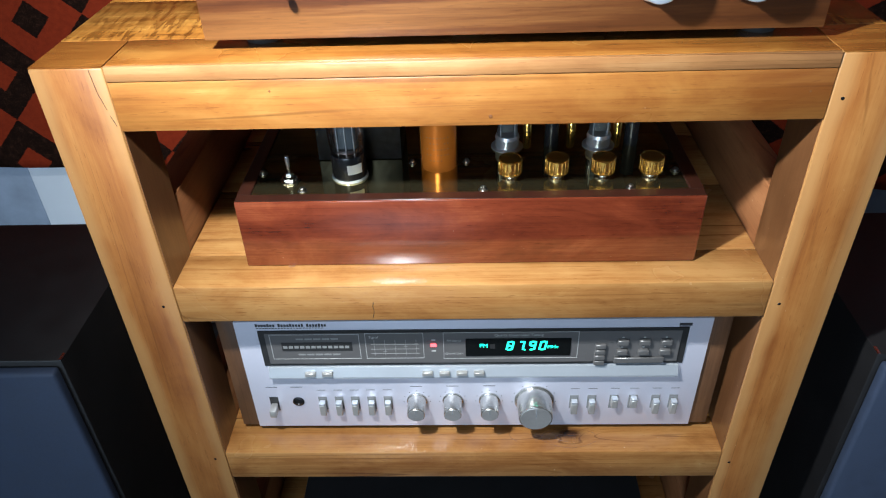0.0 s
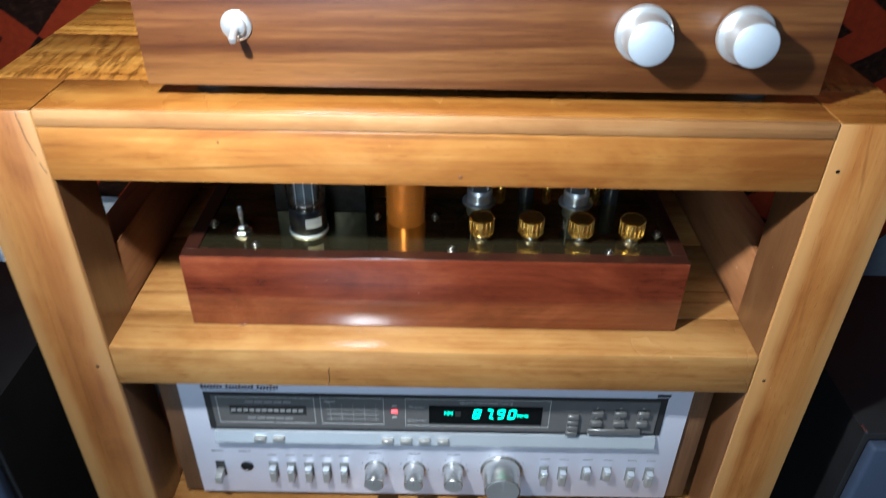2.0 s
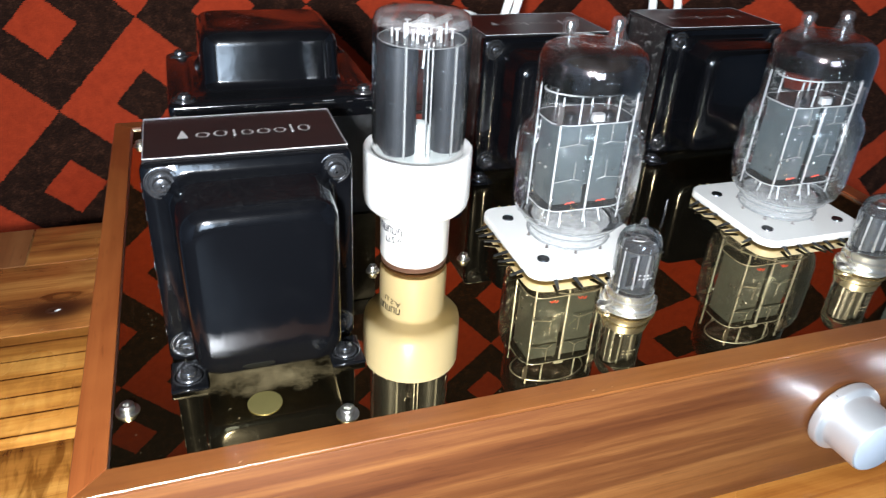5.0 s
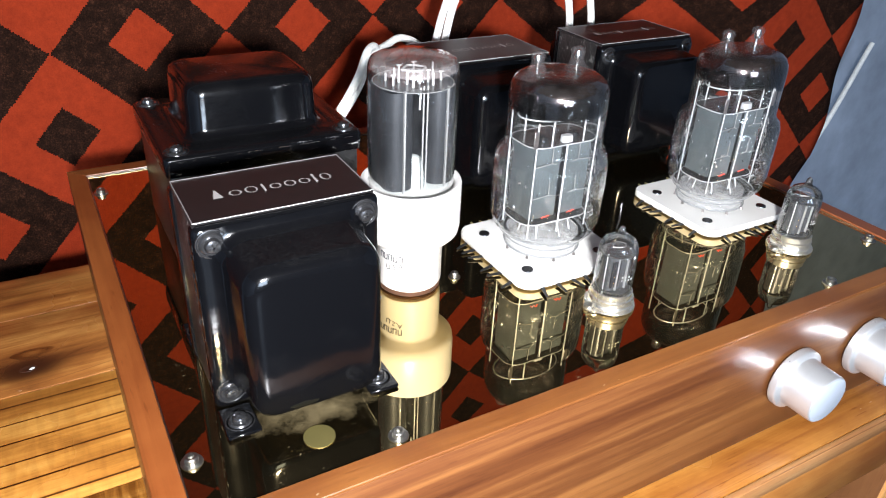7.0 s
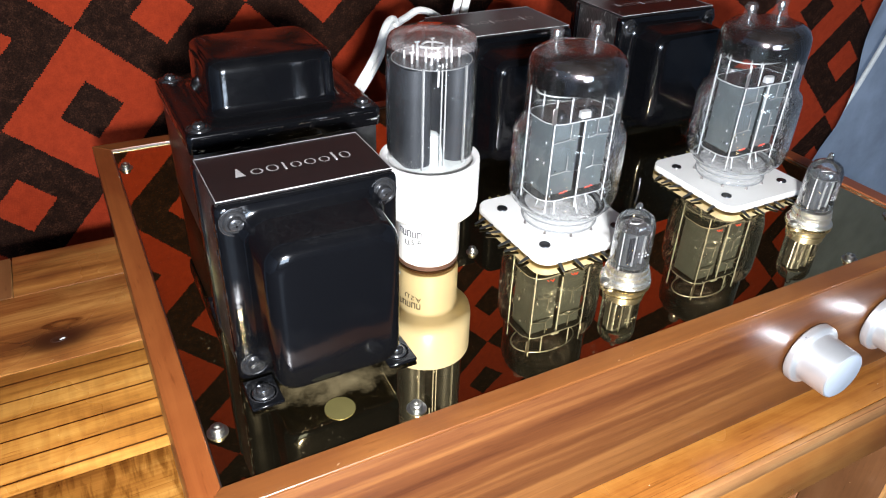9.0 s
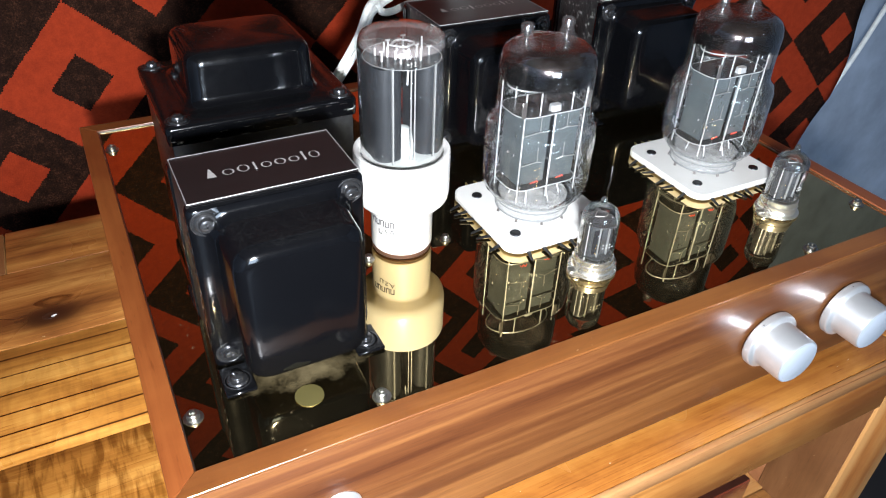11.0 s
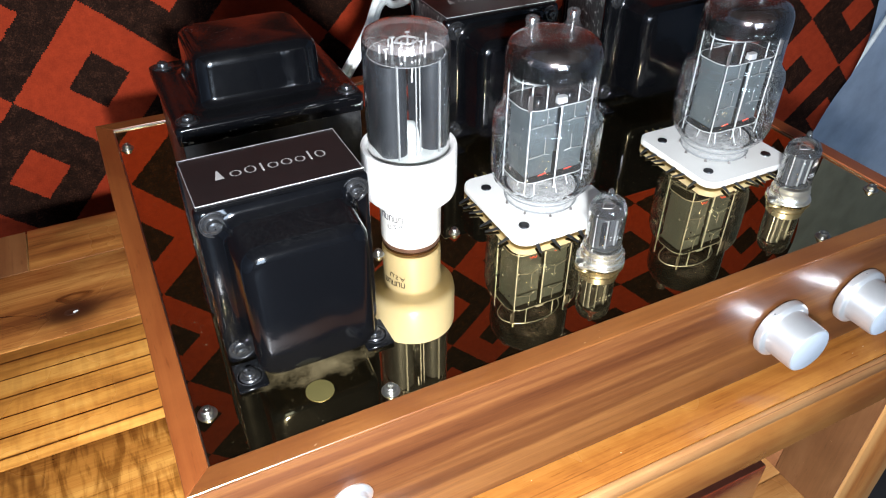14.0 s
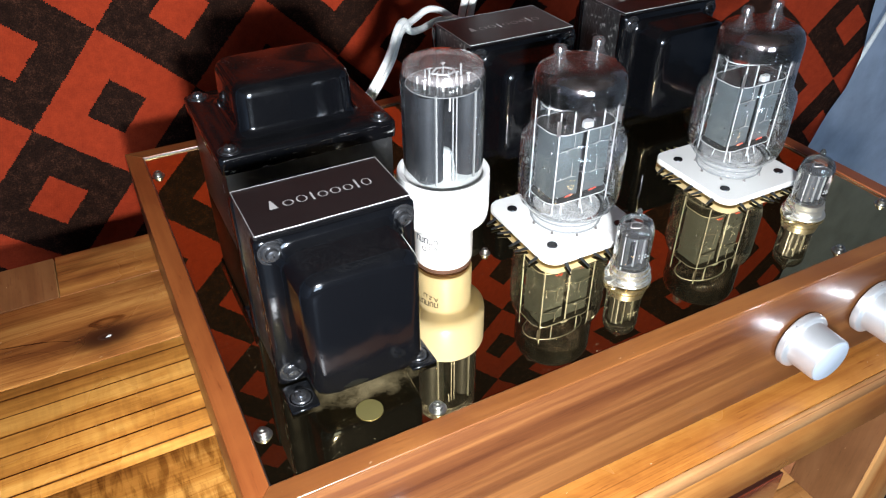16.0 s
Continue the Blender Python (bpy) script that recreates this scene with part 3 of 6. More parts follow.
def box(x0, x1, y0, y1, z0, z1, bev=0.0, seg=2, bm=None):
    made = bm or bmesh.new()
    m = Matrix.Translation(((x0 + x1) / 2, (y0 + y1) / 2, (z0 + z1) / 2)) @ Matrix.Diagonal((abs(x1 - x0), abs(y1 - y0), abs(z1 - z0), 1))
    r = bmesh.ops.create_cube(made, size=1.0, matrix=m)
    if bev:
        edges = list({e for v in r["verts"] for e in v.link_edges})
        bmesh.ops.bevel(made, geom=edges, offset=bev, segments=seg, profile=0.5, affect="EDGES")
    return made


def along(p, q):
    """A matrix that carries local z onto the way from p to q, with its origin at p."""
    d = Vector(q) - Vector(p)
    return Matrix.Translation(p) @ d.to_track_quat("Z", "Y").to_matrix().to_4x4()


def lathe(m, profile, seg=32, bm=None):
    """A turned body: profile of (radius, height) along local z; a radius of 0 closes an end."""
    made = bm or bmesh.new()
    rings = []
    for r, z in profile:
        if r <= 0:
            rings.append([made.verts.new(m @ Vector((0, 0, z)))])
        else:
            rings.append([made.verts.new(m @ Vector((r * math.cos(2 * math.pi * i / seg), r * math.sin(2 * math.pi * i / seg), z))) for i in range(seg)])
    for a, b in zip(rings, rings[1:]):
        for i in range(seg):
            j = (i + 1) % seg
            if len(a) == 1 and len(b) == 1:
                continue
            if len(a) == 1:
                made.faces.new((a[0], b[i], b[j]))
            elif len(b) == 1:
                made.faces.new((a[i], a[j], b[0]))
            else:
                made.faces.new((a[i], a[j], b[j], b[i]))
    return made


def rod(p, q, r, seg=8, bm=None):
    n = (Vector(q) - Vector(p)).length
    return lathe(along(p, q), [(0, 0), (r, 0), (r, n), (0, n)], seg, bm)


def outline(w, h, r, n=5):
    """A rounded rectangle about the origin."""
    pts = []
    for cx, cy, a0 in ((w / 2 - r, h / 2 - r, 0), (-w / 2 + r, h / 2 - r, 90), (-w / 2 + r, -h / 2 + r, 180), (w / 2 - r, -h / 2 + r, 270)):
        for i in range(n + 1):
            a = radians(a0 + 90 * i / n)
            pts.append((cx + r * math.cos(a), cy + r * math.sin(a)))
    return pts


def loft(m, sections, n=5, bm=None):
    """Rounded rectangles (width, height, corner, depth) joined along local z, closed at both ends."""
    made = bm or bmesh.new()
    rings = [[made.verts.new(m @ Vector((x, y, d))) for x, y in outline(w, h, r, n)] for w, h, r, d in sections]
    k = len(rings[0])
    for a, b in zip(rings, rings[1:]):
        for i in range(k):
            made.faces.new((a[i], a[(i + 1) % k], b[(i + 1) % k], b[i]))
    made.faces.new(rings[0][::-1])
    made.faces.new(rings[-1])
    return made


def sweep(points, r, seg=8, steps=8, bm=None):
    """A round cord through the points."""
    made = bm or bmesh.new()
    p = [Vector(q) for q in points]
    p = [p[0] * 2 - p[1]] + p + [p[-1] * 2 - p[-2]]
    line = []
    for i in range(1, len(p) - 2):
        for s in range(steps):
            t = s / steps
            line.append(0.5 * (2 * p[i] + (p[i + 1] - p[i - 1]) * t + (2 * p[i - 1] - 5 * p[i] + 4 * p[i + 1] - p[i + 2]) * t * t + (3 * p[i] - p[i - 1] - 3 * p[i + 1] + p[i + 2]) * t ** 3))
    line.append(p[-2])
    side = Vector((1, 0.3, 0.2)).normalized()
    rings = []
    for i, c in enumerate(line):
        d = (line[min(i + 1, len(line) - 1)] - line[max(i - 1, 0)]).normalized()
        side = (side - d * side.dot(d)).normalized()
        up = d.cross(side)
        rings.append([made.verts.new(c + r * (math.cos(2 * math.pi * j / seg) * side + math.sin(2 * math.pi * j / seg) * up)) for j in range(seg)])
    for a, b in zip(rings, rings[1:]):
        for j in range(seg):
            made.faces.new((a[j], a[(j + 1) % seg], b[(j + 1) % seg], b[j]))
    made.faces.new(rings[0][::-1])
    made.faces.new(rings[-1])
    return made


def words(text, size, m, mat, parent, name="lettering", align="CENTER"):
    """Built-in lettering as a mesh part; local x is the writing's way, local z its face."""
    cu = bpy.data.curves.new(name, "FONT")
    cu.body, cu.size, cu.align_x, cu.extrude = text, size, align, 0.00008
    tmp = bpy.data.objects.new(name, cu)
    scene.collection.objects.link(tmp)
    me = bpy.data.meshes.new_from_object(tmp.evaluated_get(bpy.context.evaluated_depsgraph_get()))
    bpy.data.objects.remove(tmp)
    me.transform(m)
    bm = bmesh.new()
    bm.from_mesh(me)
    bpy.data.meshes.remove(me)
    return part(name, bm, mat, parent, "", False)


FRONT = Matrix(((1, 0, 0, 0), (0, 0, -1, 0), (0, 1, 0, 0), (0, 0, 0, 1)))  # local x right, y up, z towards the viewer at -y


def at(x, y, z, turn=None):
    return Matrix.Translation((x, y, z)) @ (turn or Matrix())


def setting(name, bm, mat, label):
    return tagged(part(name, bm, mat), label, "", "", "structure")


# ---- the room ----
setting("floor", box(-2.4, 2.4, -3.8, 0.66, -0.1, 0), M["floor"], "brown tiled floor of the dim room")
setting("ceiling", box(-2.4, 2.4, -3.8, 0.66, 2.6, 2.7), M["ceiling"], "dark brown boarded ceiling")
setting("wall_north", box(-2.4, 2.4, 0.66, 0.76, 0, 2.6), M["paint"], "blue-grey painted wall behind the hanging cloth")
setting("wall_west", box(-2.5, -2.4, -3.8, 0.76, 0, 2.6), M["paint"], "plain painted side wall")
setting("wall_east", box(2.4, 2.5, -3.8, 0.76, 0, 2.6), M["paint"], "plain painted side wall")
south = box(-2.4, -1.55, -3.9, -3.8, 0, 2.6)
box(-0.25, 2.4, -3.9, -3.8, 0, 2.6, bm=south)
box(-1.55, -0.25, -3.9, -3.8, 0, 1.0, bm=south)
box(-1.55, -0.25, -3.9, -3.8, 2.1, 2.6, bm=south)
setting("wall_south", south, M["white_paint"], "painted wall with a window opening")
# One panelling in two paints: grey where shaded, bright where light falls.
setting("trim", box(-2.4, -0.783, 0.632, 0.659, 0.0, 0.47, 0.003), M["paint"], "panelling below the hanging cloth, its shade painted in as grey")
setting("trim", box(-0.7826, -0.36, 0.63, 0.659, 0.0, 0.47, 0.003), M["lit_paint"], "panelling below the hanging cloth, its lit stretch painted in paler")


def hanging_cloth():
    bm = bmesh.new()
    uv = bm.loops.layers.uv.new("weave")
    nx, nz = 150, 110
    grid, where = [], {}
    for i in range(nx + 1):
        col = []
        for k in range(nz + 1):
            t, s = i / nx, k / nz
            right = 0.80 - 0.55 * max(0.0, 0.70 - (0.40 + 1.75 * s)) + 0.006 * math.sin(70 * s)
            x = -1.35 + (right + 1.35) * t
            z = 0.40 + 1.75 * s + 0.008 * math.sin(5 * x)
            bend = max(0.0, min(1.0, (x - 0.30) / 0.36))
            y = 0.578 - 0.115 * bend * bend * (3 - 2 * bend) + 0.004 * math.sin(11 * x + 2 * z) + 0.002 * math.sin(23 * x - 9 * z)
            v = bm.verts.new((x, y, z))
            where[v] = (x - 0.078 * bend, z - 0.045 * x + 0.002 * math.sin(16 * x) - 0.002 * bend)
            col.append(v)
        grid.append(col)
    for i in range(nx):
        for k in range(nz):
            f = bm.faces.new((grid[i][k], grid[i + 1][k], grid[i + 1][k + 1], grid[i][k + 1]))
            for loop in f.loops:
                loop[uv].uv = where[loop.vert]
    ob = part("patterned_cloth", bm, M["cloth"])
    mod = ob.modifiers.new("thickness", "SOLIDIFY")
    mod.thickness, mod.offset = 0.003, 1.0
    return tagged(ob, "red and dark brown woven cloth with stepped diamonds, hung up", "cloth")


hanging_cloth()


# ---- the rack ----
def rack():
    root = thing("equipment_rack", (0, 0.19, 0), "golden varnished wooden rack with thick square posts and open shelves", "rack")
    posts = {}
    for x in (-1, 1):
        for y0, y1 in ((0.0, 0.054), (0.330, 0.384)):
            a, b = sorted((x * 0.2585, x * 0.3125))
            posts[x, y0] = part("post", box(a, b, y0, y1, 0, 0.80, 0.0014), M["post"], root)
            # Thin facing of browner wood, darkened further for the shade on that side.
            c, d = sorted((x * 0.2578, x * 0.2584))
            part("inner_face", box(c, d, y0 + 0.0025, y1 - 0.0006, 0.0, 0.7495), M["shaded_post_side"], posts[x, y0])
    # An open joint at the head of one post.
    for p, q in (((-0.2685, 0.7995), (-0.2672, 0.781)), ((-0.2672, 0.781), (-0.2640, 0.768)), ((-0.2632, 0.7635), (-0.2605, 0.7545))):
        part("crack", rod((p[0], 0.0001, p[1]), (q[0], 0.0001, q[1]), 0.00028, 6), M["knot_core"], posts[-1, 0.0])
    # Post ends let into the top.
    for (x, y0), post in posts.items():
        a, b = sorted((x * 0.2590, x * 0.312))
        part("end_grain", box(a, b, y0 + 0.0006, y0 + 0.0534, 0.8002, 0.8008), M["dark_end"] if y0 > 0.1 else M["plank_front"], post)
    # Planks of the top.
    for y0, y1, w, kind in ((0.0037, 0.0535, 0.258, "plank_front"), (0.0545, 0.151, 0.3125, "plank_flame"), (0.1516, 0.247, 0.3125, "plank"), (0.2476, 0.3295, 0.3125, "plank_knotty"), (0.3299, 0.384, 0.258, "plank_rear")):
        part("plank", box(-w, w, y0, y1, 0.7893, 0.801, 0.0008), M[kind], root)
    part("plank_edge", box(-0.258, 0.258, -0.0006, 0.0035, 0.7893, 0.8006, 0.0010), M["pale_edge"], root)
    # Rails below the top.
    for y0, y1 in ((0.001, 0.044), (0.340, 0.383)):
        part("top_rail", box(-0.2582, 0.2582, y0 - 0.001, y1, 0.7500, 0.7890, 0.0010), M["pine_x"], root)
    for x in (-1, 1):
        a, b = sorted((x * 0.268, x * 0.300))
        part("top_side_rail", box(a, b, 0.0545, 0.3295, 0.750, 0.789, 0.001), M["rail"], root)
    # Shelves: a thick front rail, boards behind, side rails.
    for top, thick in ((0.600, 0.040), (0.3775, 0.041), (0.150, 0.040)):
        part("shelf_front", box(-0.2583, 0.2583, 0.0, 0.0478, top - thick, top, 0.0022), M["shelf_knotty" if top == 0.3775 else "shelf"], root)
        for y0, y1 in ((0.0482, 0.160), (0.1604, 0.272), (0.2724, 0.384)):
            part("shelf_board", box(-0.2583, 0.2583, y0, y1, top - 0.022, top, 0.0008), M["shelf"], root)
        part("shelf_back", box(-0.2583, 0.2583, 0.350, 0.3836, top - thick, top - 0.0222, 0.001), M["pine_x"], root)
        for x in (-1, 1):
            a, b = sorted((x * 0.2590, x * 0.285))
            part("side_rail", box(a, b, 0.0545, 0.3295, top - 0.02, top + 0.060, 0.001), M["rail"], root)
    nails = [(0.267, 0.766), (-0.271, 0.579), (0.268, 0.575), (0.268, 0.360), (-0.270, 0.368)]
    for x, z in nails:
        part("nail", lathe(at(x, 0.0006, z, FRONT), [(0.0016, 0), (0.0014, 0.0007), (0, 0.0009)], 10), M["dark_steel"], root)
    for x, z, r in ((0.017, 0.757, 0.0020), (-0.142, 0.780, 0.0012), (0.243, 0.772, 0.0011)):
        part("knot", lathe(at(x, 0.0003, z, FRONT), [(r, 0), (r * 0.8, 0.0003), (0, 0.0004)], 10), M["dark_end"], root)
    for cx, cy, rx, ry, a0, a1 in ((0.104, 0.0185, 0.0295, 0.0120, 20, 345), (0.104, 0.0185, 0.0150, 0.0050, 40, 300), (0.060, 0.0230, 0.0185, 0.0120, 95, 230)):
        pts = [(cx + rx * math.cos(radians(q)), cy + ry * math.sin(radians(q)) * (1 + 0.1 * math.sin(3 * radians(q))), 0.37742) for q in range(a0, a1 + 1, 15)]
        part("growth_ring", sweep(pts, 0.00024, 6, 2), M["ring_line"], root)
    check = [(-0.0838, 0.5815), (-0.0850, 0.5765), (-0.0842, 0.5715), (-0.0857, 0.5640)]
    part("crack", sweep([(x, 0.0002, z) for x, z in check], 0.0004, 6, 3), M["knot_core"], root)
    for x, y in ((-0.1587, 0.0297), (0.055, 0.0420)):
        part("knot", lathe(at(x, y, 0.6000) @ Matrix.Diagonal((1.8, 1, 1, 1)), [(0.0018, 0), (0.0013, 0.0003), (0, 0.0003)], 10), M["dark_end"], root)
    for x, z in ((-0.283, 0.749), (-0.277, 0.713), (-0.293, 0.640), (0.296, 0.664), (0.288, 0.52)):
        part("knot", lathe(at(x, 0.0003, z, FRONT) @ Matrix.Rotation(radians(60), 4, "Z") @ Matrix.Diagonal((1.9, 0.7, 1, 1)), [(0.0018, 0), (0.0012, 0.0003), (0, 0.0002)], 10), M["dark_end"], posts[1 if x > 0 else -1, 0.0])
    part("knot", lathe(at(KNOT[0], KNOT[1], 0.8008) @ Matrix.Diagonal((1.6, 1, 1, 1)), [(0.0034, 0.0), (0.0030, 0.0004), (0.0018, 0.0003), (0, 0.0001)], 16), M["knot_core"], root)
    part("knot_chip", lathe(at(KNOT[0] + 0.0022, KNOT[1] - 0.0006, 0.8011) @ Matrix.Rotation(0.3, 4, "Z") @ Matrix.Diagonal((2.0, 1, 1, 1)), [(0.0010, 0.0), (0.0007, 0.0004), (0.0003, 0.0006), (0, 0.0005)], 9), M["pale_ink"], root)
    return root


rack()


# ---- transformers ----
def bell(m, w, h, bw, bh, deep, parent, name="end_bell", lift=0.0):
    """A pressed cover: a flange with a rounded box standing out of it."""
    s = [(w, h, 0.003, -0.0035), (w + 0.0003, h + 0.0003, 0.003, 0.0004), (w - 0.0006, h - 0.0006, 0.0032, 0.0016), (w - 0.0024, h - 0.0024, 0.004, 0.0024), (bw + 0.012, bh + 0.012, 0.009, 0.0026), (bw + 0.0075, bh + 0.0075, 0.009, 0.0030), (bw + 0.004, bh + 0.004, 0.009, 0.0040),
         (bw + 0.001, bh + 0.001, 0.009, 0.0075), (bw, bh, 0.009, deep - 0.0065), (bw - 0.0018, bh - 0.0018, 0.0085, deep - 0.0028), (bw - 0.006, bh - 0.006, 0.008, deep - 0.0006), (bw - 0.012, bh - 0.012, 0.007, deep)]
    bm = loft(m, s, 6)
    if lift:
        # The box sits a little above the middle of its flange.
        inverse = m.inverted()
        for v in bm.verts:
            if (inverse @ v.co).z > 0.0025:
                v.co += m.to_3x3() @ Vector((0, lift, 0))
    return part(name, bm, M["black"], parent)


def bolt(m, r, parent, mat="bolt_steel"):
    """Domed bolt head with a cross slot on a washer."""
    bm = lathe(m, [(0, 0), (r * 2.00, 0), (r * 1.96, 0.0004), (r * 1.84, 0.0005), (r * 1.74, 0.0002), (r * 1.60, 0.0002), (r * 1.55, 0.0006), (r * 1.35, 0.0011), (r, 0.0011), (r, 0.0022), (r * 0.85, 0.0030), (r * 0.5, 0.0034), (0, 0.0035)], 18)
    for q in (0, 90):
        bmesh.ops.create_cube(bm, size=1.0, matrix=m @ Matrix.Rotation(radians(q + 20), 4, "Z") @ Matrix.Translation((0, 0, 0.0033)) @ Matrix.Diagonal((r * 1.1, r * 0.22, 0.0008, 1)))
    return part("bolt", bm, M[mat], parent)


def name_plate(x0, x1, y0, y1, z, parent):
    plate = part("nameplate", box(x0, x1, y0, y1, z, z + 0.0008, 0.0002, 1), M["nameplate"], parent, "black nameplate with a silver border")
    t = 0.00035
    for a, b, c, d in ((x0, x1, y0, y0 + t), (x0, x1, y1 - t, y1), (x0, x0 + t, y0 + t, y1 - t), (x1 - t, x1, y0 + t, y1 - t)):
        box_bm = box(a, b, c, d, z + 0.0009, z + 0.0011)
        # The front border alone is paler: the light it catches is put into colour.
        part("border", box_bm, M["pale_ink" if c == y0 and d < y1 - 0.001 and b - a > 0.01 else "unlit_line"], parent)
    # The maker's mark as a row of plain shapes: a wedge, rings and bars.
    span, low = (x1 - x0) * 0.72, (y0 + y1) / 2 - 0.0030
    bm = bmesh.new()
    top = z + 0.0011
    shapes = (("wedge", 0.150, 0.0072), ("ring", 0.125, 0.0046), ("ring", 0.125, 0.0056), ("bar", 0.070, 0.0060), ("ring", 0.115, 0.0046), ("ring", 0.120, 0.0050), ("ring", 0.115, 0.0046), ("bar", 0.065, 0.0072), ("ring", 0.115, 0.0058))
    cx = (x0 + x1) / 2 - span / 2
    for form, share, high in shapes:
        w, mx = span * share, cx + span * share / 2
        cx += w
        if form == "bar":
            box(mx - 0.0004, mx + 0.0004, low, low + high, z + 0.0009, top, bm=bm)
        elif form == "wedge":
            bm.faces.new([bm.verts.new(p) for p in ((mx - w * 0.26, low, top), (mx + w * 0.26, low, top), (mx + w * 0.04, low + high, top), (mx - w * 0.04, low + high, top))])
        else:
            n, rings = 20, []
            for rx, ry in ((w * 0.40, high / 2), (w * 0.40 - 0.0007, high / 2 - 0.0003)):
                rings.append([bm.verts.new((mx + rx * math.cos(2 * math.pi * k / n), low + high / 2 + ry * math.sin(2 * math.pi * k / n), top)) for k in range(n)])
            for k in range(n):
                bm.faces.new((rings[0][k], rings[0][(k + 1) % n], rings[1][(k + 1) % n], rings[1][k]))
    tagged(part("mark", bm, M["mark_silver"], parent), kind="stuff")
    return plate


def worn_edge(p, q, count, parent, seed, width=0.0004):
    """Slivers of bare metal along an edge where the paint has gone."""
    rnd = random.Random(seed)
    bm = bmesh.new()
    a, d = Vector(p), Vector(q) - Vector(p)
    for _ in range(count):
        t, n = rnd.random() ** 0.8 * 0.96, rnd.uniform(0.004, 0.05)
        off = Vector([rnd.uniform(-0.3, 0.3) * width for _ in range(3)])
        rod(a + d * t + off, a + d * min(1.0, t + n) + off, width * rnd.uniform(0.25, 0.6), 5, bm)
    tagged(part("worn_edge", bm, M["silver"], parent), kind="stuff")


def upright_transformer(root, cx, y0, y1, w, h, z, plated=True, feet=0.0295):
    """Laminated core standing on the plate, with a pressed cover before and behind it."""
    core = part("transformer", box(cx - w / 2 + 0.001, cx + w / 2 - 0.001, y0, y1, z + 0.001, z + h - 0.001, 0.0006), M["lams"], root, "glossy black enamelled transformer with rounded end covers")
    mid = z + h / 2 - 0.0005
    bell(at(cx, y0 + 0.0004, mid, FRONT), w, h - 0.001, w * 0.735, h * 0.80, 0.029, core, lift=0.0014)
    back = Matrix(((-1, 0, 0, 0), (0, 0, 1, 0), (0, 1, 0, 0), (0, 0, 0, 1)))
    bell(at(cx, y1 - 0.0004, mid, back), w, h - 0.001, w * 0.71, h * 0.77, 0.024, core)
    for sx in (-1, 1):
        for zz in (z + 0.0085, z + h - 0.0075):
            bolt(at(cx + sx * (w / 2 - 0.0065), y0 - 0.0022, zz, FRONT), 0.0030, core)
        fx = cx + sx * feet
        for fy, d in ((y0 - 0.004, -1), (y1 + 0.004, 1)):
            a, b = sorted((fy, fy + d * 0.0175))
            part("foot", box(fx - 0.0065, fx + 0.0065, a, b, z + 0.0003, z + 0.0021, 0.0005, 1), M["black"], core)
            bolt(at(fx, fy + d * 0.0095, z + 0.0019), 0.0030, core)
    for sx in (-1, 1):
        e = cx + sx * w / 2
        worn_edge((e, y0 - 0.0004, z + 0.003), (e, y0 - 0.0004, z + h - 0.006), 16, core, int(900 + 1e4 * abs(e)))
        worn_edge((e, y0 + 0.0042, z + 0.001), (e, y0 + 0.0042, z + h - 0.002), 22, core, int(400 + 1e4 * abs(e)), 0.0005)
    if plated:
        name_plate(cx - w / 2 + 0.0012, cx + w / 2 - 0.0012, y0 + 0.0004, y1 - 0.0004, z + h - 0.0008, core)
    return core


def flat_transformer(root, x0, x1, y0, y1, z, top):
    """Core lying flat, with one rounded cover on top."""
    core = part("transformer", box(x0 + 0.002, x1 - 0.002, y0 + 0.002, y1 - 0.002, z + 0.0005, top - 0.002, 0.0008), M["clean_lams"], root, "glossy black mains transformer with one domed cover on top")
    cx, cy, w, h = (x0 + x1) / 2, (y0 + y1) / 2, x1 - x0, y1 - y0
    bell(at(cx, cy, top - 0.002), w, h, w * 0.66, h * 0.60, 0.030, core, "top_cover")
    part("flange_lip", loft(at(cx, cy, top - 0.010), [(w - 0.001, h - 0.001, 0.002, 0), (w, h, 0.002, 0.004), (w, h, 0.003, 0.0078)]), M["chipped"], core)
    worn_edge((x0 + 0.002, y0, top - 0.0022), (x1 - 0.002, y0, top - 0.0022), 34, core, 71)
    worn_edge((x0 + 0.002, y0, top - 0.0098), (x1 - 0.002, y0, top - 0.0098), 20, core, 72, 0.0003)
    worn_edge((x0, y0 + 0.001, z + 0.002), (x0, y0 + 0.001, top - 0.010), 18, core, 73, 0.0005)
    for x in (x0 + 0.0075, x1 - 0.0075):
        for y in (y0 + 0.0075, y1 - 0.0075):
            bolt(at(x, y, top + 0.0002), 0.0032, core)
    return core


# ---- valves ----
def glass_part(name, bm, parent, label=""):
    ob = part(name, bm, M["glass"], parent, label)
    ob.visible_shadow = False
    return ob


def glint_beads(tube, x, y, z, env, count, low, high):
    """Fine metal beads added on the inside of the bulb to stand in for glints on its glass."""
    rnd = random.Random(int(1000 * x) + count)
    bm = bmesh.new()
    for _ in range(count):
        h = low + (high - low) * rnd.random() ** 1.2
        r = next(a[0] + (b[0] - a[0]) * (h - a[1]) / (b[1] - a[1]) for a, b in zip(env, env[1:]) if a[1] <= h <= b[1]) - 0.0004
        q = math.pi * rnd.randint(0, 1) + rnd.gauss(0, 0.75)
        size = rnd.uniform(0.00020, 0.00050) * (1.7 if rnd.random() < 0.14 else 1.0)
        bmesh.ops.create_icosphere(bm, subdivisions=2, radius=size, matrix=Matrix.Translation((x + r * math.cos(q), y + r * math.sin(q), z + h)) @ Matrix.Diagonal((1, 1, rnd.uniform(0.8, 2.6), 1)))
    tagged(part("getter_spatter", bm, M["silver"], tube), kind="stuff")


